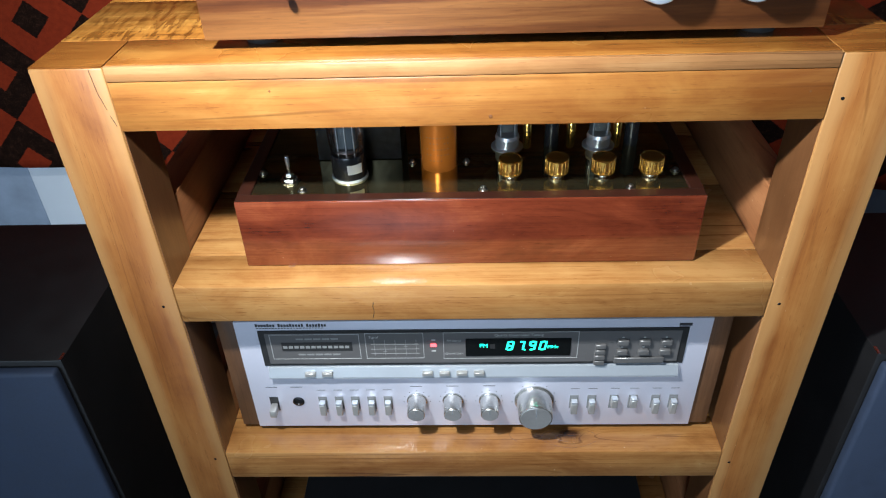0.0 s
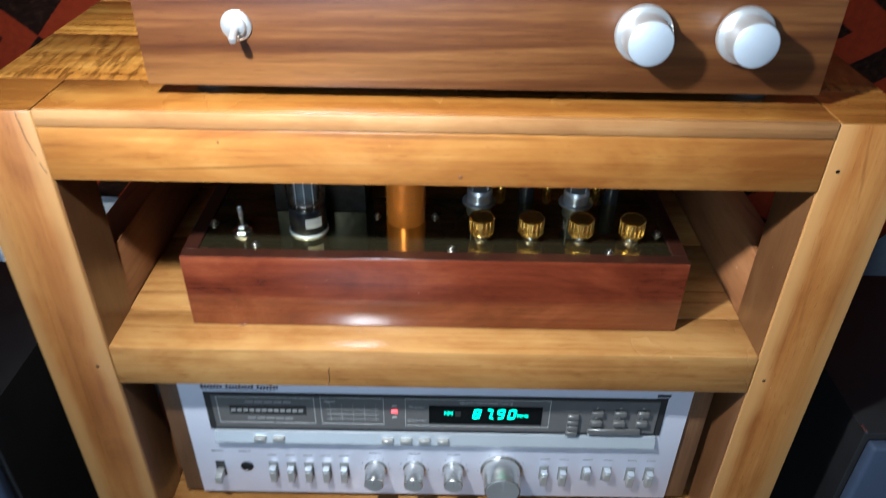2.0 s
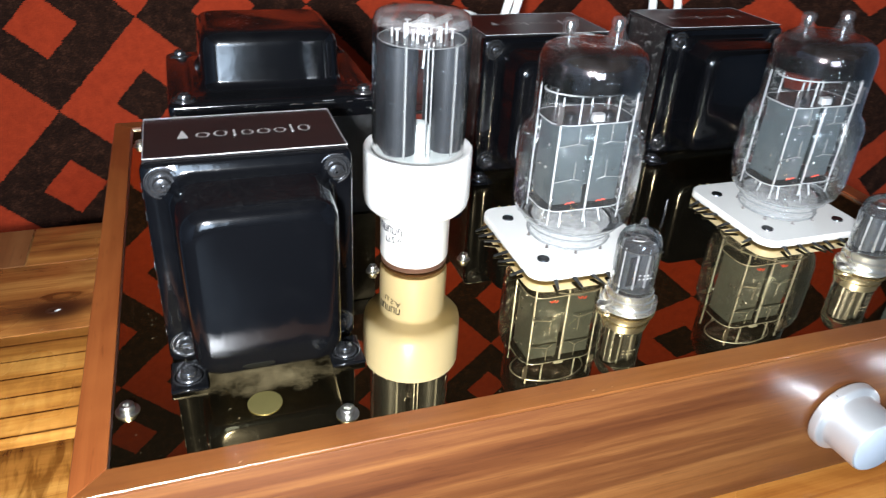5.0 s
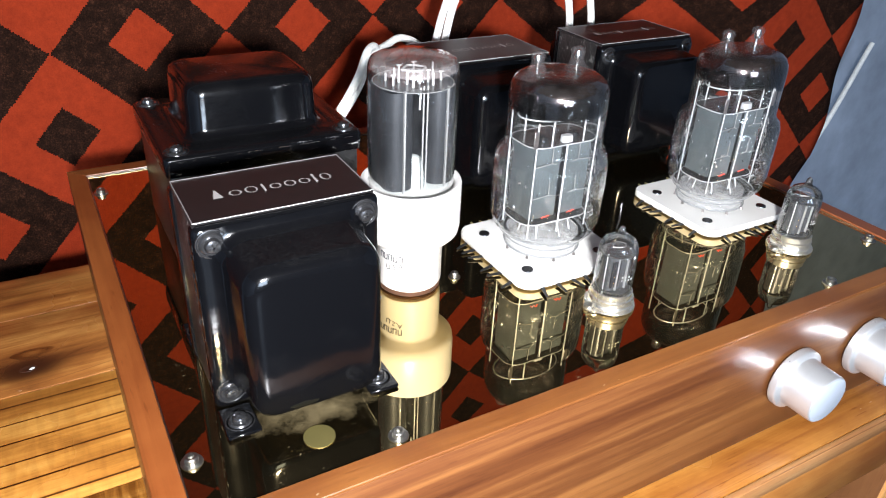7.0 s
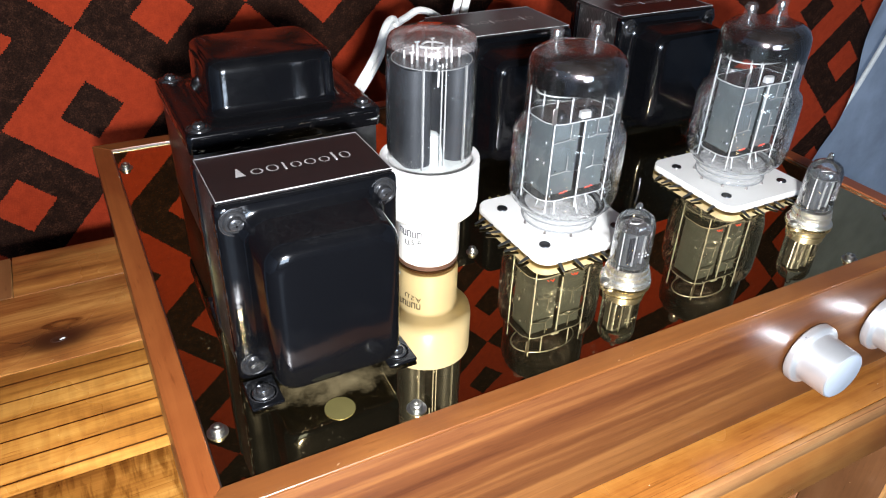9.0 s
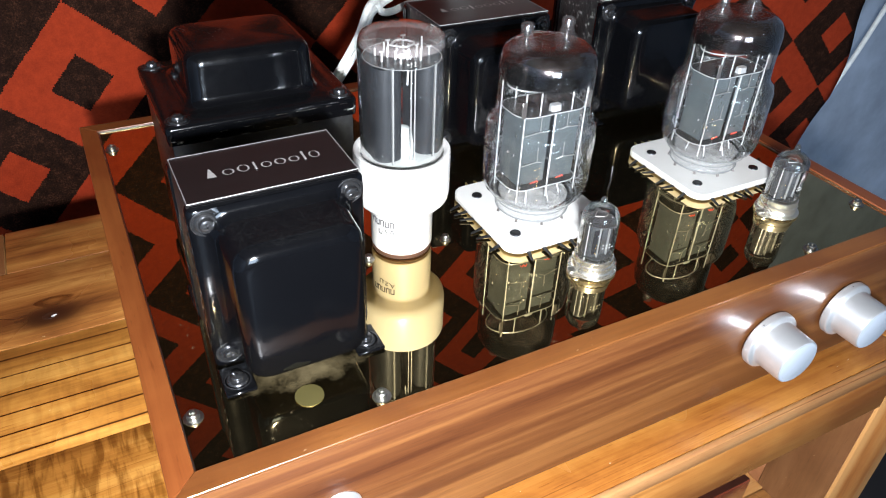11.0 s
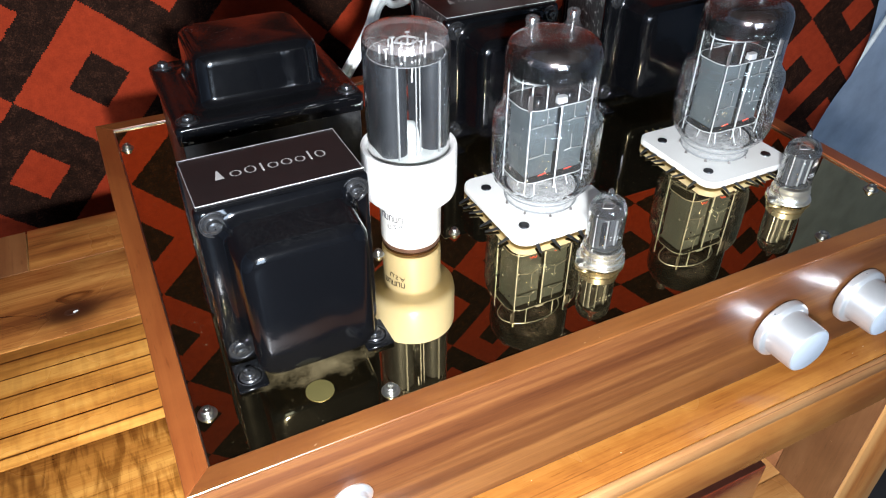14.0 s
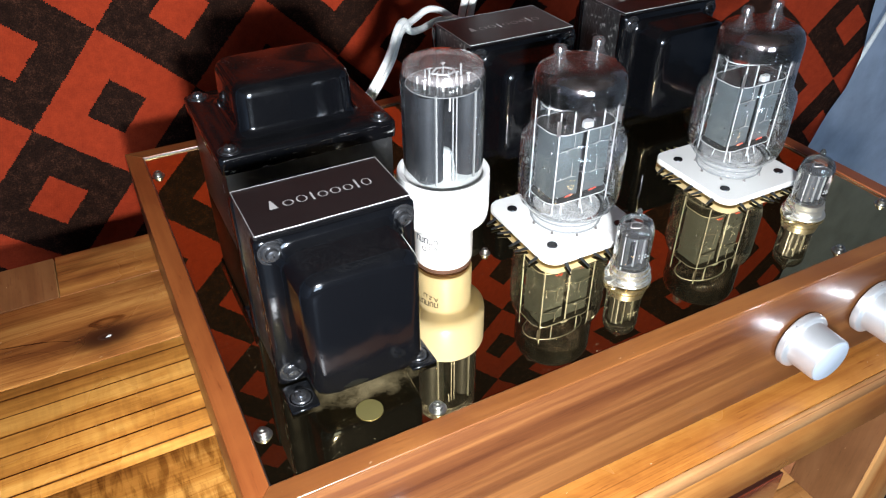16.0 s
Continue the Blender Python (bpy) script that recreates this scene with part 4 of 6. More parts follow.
def power_valve(root, x, y, z):
    """Twin beam valve with two top pins, in a square ceramic socket."""
    base = part("valve_socket", loft(at(x, y, z + 0.0014), [(0.0702, 0.0702, 0.009, -0.0004), (0.0708, 0.0708, 0.009, 0.0), (0.0708, 0.0708, 0.009, 0.0033), (0.0700, 0.0700, 0.0085, 0.0038)]), M["ceramic"], root, "square white ceramic socket with cut corners")
    for sx in (-1, 1):
        for sy in (-1, 1):
            part("rivet", lathe(at(x + sx * 0.0242, y + sy * 0.0218, z + 0.0050), [(0, 0), (0.0033, 0), (0.0030, 0.0008), (0.0012, 0.0011), (0, 0.0009)], 16), M["dark_steel"], base)
    for i in range(6):
        t = (i - 2.5) * 0.0092
        for sx, sy in ((0, -1), (-1, 0), (1, 0), (0, 1)):
            px, py = (x + t, y + sy * 0.0330) if sy else (x + sx * 0.0330, y + t)
            m = Matrix.Translation((px, py, z + 0.0016)) @ Matrix.Rotation(math.atan2(sy, sx) + 0.30 * (((i * 7 + sx) % 5) - 2) / 2, 4, "Z") @ Matrix.Rotation(radians(1.5 + 2 * (i % 3)), 4, "Y")
            bm = bmesh.new()
            # A thin blade, narrower towards its tip.
            for side in (0.00025, -0.00025):
                bm.faces.new([bm.verts.new(m @ Vector(p)) for p in ((0, -0.0013, side), (0.0104, -0.0006, side), (0.0108, 0.0, side), (0.0104, 0.0006, side), (0, 0.0013, side))])
            bmesh.ops.bridge_loops(bm, edges=list(bm.edges))
            part("contact", bm, M["tab_gold"] if sy > 0 and i < 4 else M["contact_black"], base)
    part("stand_off", loft(at(x, y, z + 0.0002), [(0.046, 0.046, 0.006, 0), (0.046, 0.046, 0.006, 0.0009)]), M["ceramic"], base)
    zt = z + 0.0052
    env = [(0.0200, 0.0100), (0.0243, 0.0108), (0.0262, 0.0125), (0.0292, 0.0160), (0.0303, 0.0210), (0.0305, 0.0300),
           (0.0305, 0.0440), (0.0303, 0.0530), (0.0292, 0.0570), (0.0268, 0.0595), (0.0258, 0.0620), (0.0256, 0.0700), (0.0256, 0.0880), (0.0250, 0.0915), (0.0232, 0.0950), (0.0195, 0.0975), (0.0140, 0.0988), (0.0070, 0.0982), (0.0, 0.0978)]
    tube = glass_part("power_valve", lathe(at(x, y, zt), env, 48), root, "large clear glass twin valve with silvered top and two pins")
    foot = part("glass_foot", lathe(at(x, y, zt), [(0.0196, 0.0006), (0.0206, 0.0010), (0.0210, 0.0022), (0.0204, 0.0036), (0.0202, 0.0050), (0.0210, 0.0060), (0.0212, 0.0074), (0.0206, 0.0086), (0.0212, 0.0100), (0.0232, 0.0112)], 48), M["foot_glass"], tube)
    foot.visible_shadow = False
    for r, h, w in ((0.0249, 0.0114, 0.00050), (0.0213, 0.0066, 0.00035), (0.0211, 0.0022, 0.00035)):
        pts = [(x + r * math.cos(k * math.pi / 18), y + r * math.sin(k * math.pi / 18), zt + h) for k in range(36)]
        part("glass_ring", sweep(pts + [pts[0]], w, 6, 2), M["ring_glass"], foot).visible_shadow = False
    for k in range(9):
        q = 2 * math.pi * (k + 0.35) / 9
        part("pin_foot", lathe(at(x + 0.0212 * math.cos(q), y + 0.0212 * math.sin(q), zt - 0.0002), [(0, 0), (0.0011, 0), (0.0004, 0.0018), (0, 0.0019)], 6), M["pin_wire"], foot)
    stem = part("button_stem", lathe(at(x, y, zt), [(0.0, 0.0086), (0.0140, 0.0086), (0.0196, 0.0080), (0.0206, 0.0088), (0.0190, 0.0104), (0.0120, 0.0112), (0.0, 0.0114)], 40), M["foot_glass"], tube)
    stem.visible_shadow = False
    glint_beads(tube, x, y, zt, env, 170, 0.013, 0.058)
    cap = [(0.0250, 0.0790), (0.0250, 0.0870), (0.0245, 0.0910), (0.0228, 0.0944), (0.0192, 0.0968), (0.0140, 0.0980), (0.0070, 0.0975), (0.0, 0.0971)]
    part("getter", lathe(at(x, y, zt), cap, 40), M["getter"], tube)
    for sx in (-1, 1):
        px = x + sx * 0.0125
        pin = [(0.0112, 0.0962), (0.0084, 0.0974), (0.0060, 0.0986), (0.0045, 0.1004), (0.0036, 0.1024), (0.0032, 0.1038), (0.0034, 0.1050), (0.0038, 0.1064), (0.0033, 0.1080), (0.0018, 0.1089), (0.0, 0.1091)]
        part("pin_seal", lathe(at(px, y + 0.004, zt), pin, 24), M["pin_glass"], tube).visible_shadow = False
        part("top_pin", lathe(at(px, y + 0.004, zt), [(0, 0.094), (0.0007, 0.094), (0.0007, 0.1010), (0.0019, 0.1024), (0.0022, 0.1050), (0.0014, 0.1072), (0, 0.1076)], 12), M["silver"], tube)
    # Electrodes: two folded anodes between mica plates, held by rods.
    for sx in (-1, 1):
        a, b = sorted((x + sx * 0.0014, x + sx * 0.0178))
        for dy in (-1, 1):
            q0, q1 = sorted((y + dy * 0.0092, y + dy * 0.0100))
            part("anode", box(a, b, q0, q1, zt + 0.0225, zt + 0.0626, 0.0003, 1), M["grey_plate"], tube)
            q0, q1 = sorted((y + dy * 0.0101, y + dy * 0.0110))
            part("anode_rib", box(a + 0.0010, b - 0.0010, q0, q1, zt + 0.0530, zt + 0.0538, 0.0002, 1), M["grey_plate"], tube)
        e = x + sx * 0.0180
        part("anode", box(e - 0.0004, e + 0.0004, y - 0.0091, y + 0.0091, zt + 0.0225, zt + 0.0626), M["grey_plate"], tube)
        for dy in (-0.0118, 0.0118):
            part("support_rod", rod((x + sx * 0.0192, y + dy, zt + 0.013), (x + sx * 0.0192, y + dy, zt + 0.0775), 0.0004), M["nickel"], tube)
            part("support_rod", rod((x + sx * 0.0100, y + dy * 1.02, zt + 0.0640), (x + sx * 0.0100, y + dy * 1.02, zt + 0.0775), 0.0004), M["nickel"], tube)
        part("corner_plate", box(x + sx * 0.0205 - 0.0014, x + sx * 0.0205 + 0.0014, y - 0.0128, y - 0.0124, zt + 0.0645, zt + 0.0735, 0.0002, 1), M["pin_wire"], tube)
        for zz in (0.0350, 0.0530):
            k = Vector((x + sx * 0.0085, y - 0.0122, zt + zz + 0.0016))
            part("brace", rod((x + sx * 0.0186, y - 0.0112, zt + zz), k, 0.00024, 6), M["dull_nickel"], tube)
            part("brace", rod(k, k + Vector((-sx * 0.0035, 0.0008, -0.0014)), 0.00024, 6), M["dull_nickel"], tube)
            part("brace", rod(k, k + Vector((0, 0.0002, 0.0085)), 0.00024, 6), M["dull_nickel"], tube)
        hx, hy, hz = x + sx * 0.0085, y - 0.0118, zt + 0.0232
        part("heater", sweep([(hx - 0.0026, hy, hz), (hx - 0.0012, hy - 0.0006, hz + 0.0010), (hx - 0.0002, hy, hz + 0.0002), (hx + 0.0010, hy - 0.0006, hz + 0.0013), (hx + 0.0024, hy, hz + 0.0004)], 0.00026, 6, 4), M["heater"], tube)
        part("eyelet", lathe(at(x + sx * 0.010, y - 0.004, zt + 0.0645), [(0.0, 0), (0.0030, 0.0), (0.0028, 0.0022), (0.0018, 0.0024), (0.0, 0.0014)], 16), M["dark_steel"], tube)
    part("centre_rod", rod((x, y - 0.0122, zt + 0.013), (x, y - 0.0122, zt + 0.0640), 0.0005), M["nickel"], tube)
    part("cup", loft(at(x + 0.001, y - 0.0095, zt + 0.0645), [(0.0062, 0.0040, 0.0010, 0), (0.0058, 0.0036, 0.0010, 0.0034)]), M["nickel"], tube)
    for zz in (0.0200, 0.0638):
        outer = [(x + u, y + v) for u, v in outline(0.0440, 0.0262, 0.0085, 4)]
        part("mica", loft(at(x, y, zt + zz), [(0.0436, 0.0258, 0.0085, 0), (0.0436, 0.0258, 0.0085, 0.0005)]), M["mica"], tube)
        rim = [(u, v, zt + zz + 0.0003) for u, v in outer]
        part("mica_edge", sweep(rim + [rim[0]], 0.00028, 5, 1), M["nickel"], tube)
    pts = [(x + 0.0222 * math.cos(k * math.pi / 12), y + 0.0135 * math.sin(k * math.pi / 12), zt + 0.0775) for k in range(24)]
    part("band", sweep(pts + [pts[0]], 0.0004, 6, 2), M["nickel"], tube)
    for k in range(7):
        q = 2 * math.pi * (k + 0.3) / 7
        part("pin_lead", rod((x + 0.015 * math.cos(q), y + 0.015 * math.sin(q), zt + 0.010), (x + 0.013 * math.cos(q), y + 0.010 * math.sin(q), zt + 0.0200), 0.0004, 6), M["nickel"], tube)
    return tube


def small_valve(root, x, y, z, dark_facet=False):
    """Miniature valve in a metal skirted socket."""
    sock = [(0.0, 0.0003), (0.0125, 0.0003), (0.0130, 0.0010), (0.0128, 0.0018), (0.0112, 0.0022), (0.0106, 0.0030), (0.0106, 0.0052), (0.0112, 0.0058), (0.0112, 0.0064), (0.0106, 0.0070), (0.0105, 0.0096), (0.0100, 0.0100), (0.0095, 0.0097), (0.0, 0.0092)]
    base = part("valve_socket", lathe(at(x, y, z), sock, 32), M["socket_metal"], root, "bright metal skirted valve socket")
    lug = loft(at(x, y, z + 0.0003), [(0.030, 0.011, 0.0050, 0), (0.030, 0.011, 0.0050, 0.0011)])
    part("lug", lug, M["socket_metal"], base)
    for s in (-1, 1):
        part("screw", lathe(at(x + s * 0.0126, y - s * 0.0008, z + 0.0013), [(0, 0), (0.0024, 0), (0.0022, 0.0013), (0.0008, 0.0017), (0, 0.0012)], 14), M["steel"], base)
    zt = z + 0.0085
    env = [(0.0096, 0.0), (0.0098, 0.004), (0.0098, 0.0230), (0.0093, 0.0262), (0.0077, 0.0290), (0.0050, 0.0308), (0.0026, 0.0317), (0.0018, 0.0326), (0.0016, 0.0348), (0.0009, 0.0360), (0.0, 0.0363)]
    tube = glass_part("small_valve", lathe(at(x, y, zt), env, 32), root, "small clear glass valve with a pointed tip")
    glint_beads(tube, x, y, zt, env, 12, 0.003, 0.024)
    part("anode", loft(at(x, y, zt + 0.003), [(0.0145, 0.0090, 0.003, 0), (0.0145, 0.0090, 0.003, 0.0185)]), M["mid_anode"], tube)
    part("mica", lathe(at(x, y, zt + 0.0220), [(0, 0), (0.0086, 0), (0.0082, 0.0004), (0, 0.0004)], 24), M["mica"], tube)
    part("mica", lathe(at(x, y, zt + 0.0022), [(0, 0), (0.0085, 0), (0.0085, 0.0004), (0, 0.0004)], 24), M["mica"], tube)
    for s in (-1, 1):
        part("support_rod", rod((x + s * 0.0070, y - 0.001, zt), (x + s * 0.0070, y - 0.001, zt + 0.0225), 0.00045, 6), M["nickel"], tube)
        part("anode_fin", box(x + s * 0.0030 - 0.0002, x + s * 0.0030 + 0.0002, y - 0.0056, y - 0.0045, zt + 0.003, zt + 0.0215), M["dull_nickel"], tube)
    if dark_facet:
        # Black plate paints the dark reflection on one shiny side of the anode.
        part("anode_window", box(x - 0.0064, x - 0.0012, y - 0.0049, y - 0.0043, zt + 0.0050, zt + 0.0195, 0.0002), M["facet_black"], tube, "black plate painting a dark reflection on the anode")
    bm = sweep([(x - 0.004, y, zt + 0.0255), (x, y - 0.003, zt + 0.0260), (x + 0.004, y, zt + 0.0255), (x, y + 0.003, zt + 0.0260), (x - 0.004, y, zt + 0.0255)], 0.0003, 6, 5)
    part("getter_ring", bm, M["pin_wire"], tube)
    bars = bmesh.new()
    for r, n in ((0.0128, 3), (0.0110, 4)):
        for i in range(n):
            q = radians(-110 + 11 * i)
            c = Vector((x + 0.00975 * math.cos(q), y + 0.00975 * math.sin(q), zt + r))
            box(c.x - 0.0004, c.x + 0.0004, c.y - 0.0001, c.y + 0.0001, c.z - 0.0003, c.z + 0.0003, bm=bars)
    tagged(part("mark", bars, M["pale_ink"], tube), kind="stuff")
    return tube


def rectifier_valve(root, x, y, z):
    """Bottle-shaped valve in a stepped white base."""
    base = [(0.0, 0.0026), (0.0140, 0.0026), (0.0158, 0.0031), (0.0165, 0.0046), (0.0166, 0.0262), (0.0180, 0.0280), (0.0218, 0.0300), (0.0241, 0.0325), (0.0248, 0.0365), (0.0248, 0.0580), (0.0245, 0.0592), (0.0236, 0.0594), (0.0224, 0.0590), (0.0213, 0.0582), (0.0213, 0.0556), (0.0, 0.0555)]
    sock = part("valve_base", lathe(at(x, y, z), base, 48), M["socket_white"], root, "stepped glossy white valve base")
    part("base_ring", lathe(at(x, y, z), [(0.0, 0.0003), (0.0156, 0.0003), (0.0160, 0.0010), (0.0148, 0.0018), (0.0140, 0.0027), (0.0, 0.0027)], 40), M["copper_ring"], sock)
    # Legible end of the printed line; the maker's name stays as strokes.
    for k, (ch, q) in enumerate(zip("U.S.A", (-178, -172, -166, -160, -154))):
        a = radians(q + 22)
        c = Vector((x + 0.01668 * math.cos(a), y + 0.01668 * math.sin(a), z + 0.0150 + 0.0004 * k))
        words(ch, 0.0042, Matrix.Translation(c) @ Matrix.Rotation(a + math.pi / 2, 4, "Z") @ FRONT, M["print"], sock)
    bars = bmesh.new()
    for i in range(5):
        a = radians(-172 + 10 * i)
        m = Matrix.Translation((x + 0.01668 * math.cos(a), y + 0.01668 * math.sin(a), z + 0.0220)) @ Matrix.Rotation(a + math.pi / 2, 4, "Z")
        for dx in (-0.0009, 0.0009):
            bmesh.ops.create_cube(bars, size=1.0, matrix=m @ Matrix.Translation((dx, 0, 0)) @ Matrix.Diagonal((0.0005, 0.0002, 0.0034, 1)))
        bmesh.ops.create_cube(bars, size=1.0, matrix=m @ Matrix.Translation((0, 0, 0.0016 * (-1) ** i)) @ Matrix.Diagonal((0.0018, 0.0002, 0.0005, 1)))
    tagged(part("mark", bars, M["print"], sock), kind="stuff")
    zt = z + 0.0555
    env = [(0.0205, 0.0), (0.0208, 0.004), (0.0210, 0.020), (0.0210, 0.0557), (0.0206, 0.0592), (0.0195, 0.0620), (0.0170, 0.0634), (0.0080, 0.0638), (0.0, 0.0638)]
    tube = glass_part("rectifier_valve", lathe(at(x, y, zt), env, 48), root, "straight clear glass rectifier valve with dark anodes")
    glint_beads(tube, x, y, zt, env, 16, 0.006, 0.050)
    crown = [(0.0204, 0.0584), (0.0198, 0.0604), (0.0184, 0.0622), (0.0150, 0.0630), (0.0070, 0.0633), (0.0, 0.0633)]
    part("getter", lathe(at(x, y, zt), crown, 40), M["crown_film"], tube)
    for a in range(2):
        s = 1 if a else -1
        cx = x + s * 0.0108
        part("anode", loft(at(cx, y, zt + 0.004), [(0.0140, 0.0250, 0.0060, 0), (0.0140, 0.0250, 0.0060, 0.0470)]), M["dark_anode"], tube)
        for dy in (-0.0134, 0.0134):
            part("anode_seam", box(cx - 0.0004, cx + 0.0004, y + dy - 0.0006, y + dy + 0.0006, zt + 0.003, zt + 0.052), M["dull_nickel"], tube)
        part("support_rod", rod((x + s * 0.0010, y - 0.0125, zt), (x + s * 0.0010, y - 0.0125, zt + 0.053), 0.0004), M["dull_nickel"], tube)
    for zz, kind in ((0.0025, "stem_glass"), (0.0515, "mica")):
        part("mica", lathe(at(x, y, zt + zz), [(0, 0), (0.0180, 0), (0.0188, 0.0004), (0, 0.0004)], 36), M[kind], tube)
    part("stem", lathe(at(x, y, zt - 0.0005), [(0.0085, 0), (0.0070, 0.008), (0.0045, 0.015), (0.0, 0.0165)], 24), M["stem_glass"], tube)
    rnd = random.Random(8)
    for i in range(16):
        q, r = 2 * math.pi * i / 16, 0.0130 if i % 2 else 0.0075
        cx, cy, h = x + r * math.cos(q), y + r * 0.8 * math.sin(q), rnd.uniform(0.0030, 0.0062)
        bm = box(cx - 0.0004, cx + 0.0004, cy - 0.0003, cy + 0.0003, zt + 0.052, zt + 0.052 + h)
        if i % 3 == 0:
            box(cx - 0.0012, cx + 0.0012, cy - 0.0004, cy + 0.0004, zt + 0.0520 + h, zt + 0.0526 + h, bm=bm)
        part("cathode_tab", bm, M["nickel"], tube)
    rim = [(x + 0.0186 * math.cos(k * math.pi / 16), y + 0.0186 * math.sin(k * math.pi / 16), zt + 0.0519) for k in range(32)]
    part("mica_edge", sweep(rim + [rim[0]], 0.00022, 5, 1), M["dull_nickel"], tube)
    part("wire", rod((x - 0.0035, y - 0.0135, zt + 0.043), (x - 0.0026, y - 0.0125, zt + 0.0525), 0.0005, 6), M["nickel"], tube)
    part("getter_ring", sweep([(x - 0.006, y, zt + 0.0575), (x, y - 0.005, zt + 0.0577), (x + 0.006, y, zt + 0.0575), (x, y + 0.005, zt + 0.0577), (x - 0.006, y, zt + 0.0575)], 0.0005, 6, 6), M["nickel"], tube)
    return tube


def screw(m, r, parent, mat="steel"):
    bm = lathe(m, [(0, 0), (r * 1.6, 0), (r * 1.6, 0.0005), (r, 0.0006), (r, 0.0028), (r * 0.85, 0.0032), (r * 0.5, 0.0032), (r * 0.45, 0.0018), (0, 0.0018)], 16)
    return part("screw", bm, M[mat], parent)


# ---- the upper amplifier ----
def upper_amplifier():
    x0, x1, y0, y1, z0, z1 = -0.188, 0.250, 0.0215, 0.349, 0.8105, 0.8895
    root = thing("valve_amplifier", ((x0 + x1) / 2, (y0 + y1) / 2, 0.801), "wooden valve amplifier with mirror-gold deck, black transformers and glass valves", "amplifier")
    part("front_panel", box(x0, x1, y0, y0 + 0.0115, z0, z1, 0.0004), M["walnut"], root, "brown striped wooden front")
    part("side_panel", box(x0, x0 + 0.0112, y0 + 0.0117, y1, z0, z1, 0.0008), M["mahog_y"], root)
    part("side_panel", box(x1 - 0.0112, x1, y0 + 0.0117, y1, z0, z1, 0.0008), M["mahog_y"], root)
    part("back_panel", box(x0 + 0.0114, x1 - 0.0114, y1 - 0.012, y1, z0, z1, 0.0008), M["mahog_x"], root)
    # Mitred rim.
    rim, t = [(x0, y0), (x1, y0), (x1, y1), (x0, y1)], 0.0108
    inner = [(x0 + t, y0 + t), (x1 - t, y0 + t), (x1 - t, y1 - t), (x0 + t, y1 - t)]
    for i in range(4):
        j = (i + 1) % 4
        bm = bmesh.new()
        lo = [bm.verts.new((*p, z1 + 0.0002)) for p in (rim[i], rim[j], inner[j], inner[i])]
        hi = [bm.verts.new((*p, z1 + 0.0016)) for p in (rim[i], rim[j], inner[j], inner[i])]
        bm.faces.new(lo[::-1])
        bm.faces.new(hi)
        for k in range(4):
            bm.faces.new((lo[k], lo[(k + 1) % 4], hi[(k + 1) % 4], hi[k]))
        bmesh.ops.bevel(bm, geom=list(bm.edges), offset=0.0003, segments=1, affect="EDGES")
        part("rim", bm, M["mahog_x"] if i % 2 == 0 else M["mahog_y"], root)
    zp = 0.8895
    plate = part("deck_plate", box(x0 + 0.0114, x1 - 0.0114, y0 + 0.0118, y1 - 0.0122, z1 - 0.004, zp, 0.0002, 1), M["gold_mirror"], root, "mirror-polished gold deck")
    edge = bmesh.new()
    for a, b, c, d in ((x0 + t, x1 - t, y0 + t, y0 + t + 0.0006), (x0 + t, x1 - t, y1 - t - 0.0006, y1 - t), (x0 + t, x0 + t + 0.0006, y0 + t, y1 - t), (x1 - t - 0.0006, x1 - t, y0 + t, y1 - t)):
        box(a, b, c, d, zp + 0.0001, zp + 0.0006, bm=edge)
    part("deck_edge", edge, M["steel"], root)
    for x, y in ((-0.172, 0.060), (-0.098, 0.038), (0.164, 0.036), (-0.172, 0.310), (0.231, 0.058), (0.231, 0.310), (0.03, 0.330)):
        screw(at(x, y, zp), 0.0026, root)
    for x, y in ((-0.066, 0.130), (-0.020, 0.130)):
        screw(at(x, y, zp), 0.0020, root)
    part("brass_plug", lathe(at(-0.1255, 0.0515, zp), [(0, 0), (0.0062, 0), (0.0062, 0.0004), (0, 0.0004)], 28), M["dull_plug"], root, "round dull brass plug")
    upright_transformer(root, -0.1212, 0.0850, 0.1245, 0.0715, 0.0835, zp)
    upright_transformer(root, 0.0635, 0.2280, 0.2790, 0.0820, 0.0835, zp, True, 0.043)
    upright_transformer(root, 0.1925, 0.2320, 0.2830, 0.0860, 0.0835, zp, True, 0.047)
    flat_transformer(root, -0.1485, -0.0475, 0.1870, 0.2775, zp, 0.9560)
    rectifier_valve(root, -0.0435, 0.1370, zp)
    power_valve(root, 0.0390, 0.1345, zp)
    power_valve(root, 0.1735, 0.1345, zp)
    small_valve(root, 0.0395, 0.0745, zp, True)
    small_valve(root, 0.1785, 0.0745, zp)
    part("capacitor", lathe(at(-0.003, 0.197, zp), [(0, 0), (0.0074, 0), (0.0074, 0.0095), (0.0066, 0.0108), (0, 0.0108)], 24), M["blue_cap"], root, "small blue capacitor")
    part("lead", sweep([(0.098, 0.136, zp), (0.097, 0.134, zp + 0.008), (0.0985, 0.136, zp + 0.017)], 0.0006, 6, 5), M["bakelite"], root)
    # Controls.
    for x, turn in ((0.128, 35), (0.191, 8)):
        prof = [(0.0, 0.0), (0.0174, 0.0), (0.0179, 0.0006), (0.0179, 0.0038), (0.0176, 0.0046), (0.0168, 0.0051), (0.0152, 0.0053), (0.0146, 0.0058), (0.0144, 0.0070), (0.0141, 0.0210), (0.0138, 0.0222), (0.0132, 0.0226)]
        kn = part("volume_knob", lathe(at(x, y0 - 0.0012, 0.850, FRONT), prof, 48), M["white_metal"], root, "satin aluminium knob with a wide collar")
        part("cap", lathe(at(x, y0 - 0.0238, 0.850, FRONT), [(0.0133, 0.0), (0.0128, 0.0003), (0.0, 0.0004)], 48), M["knob_cap"], kn)
        a = radians(90 + turn)
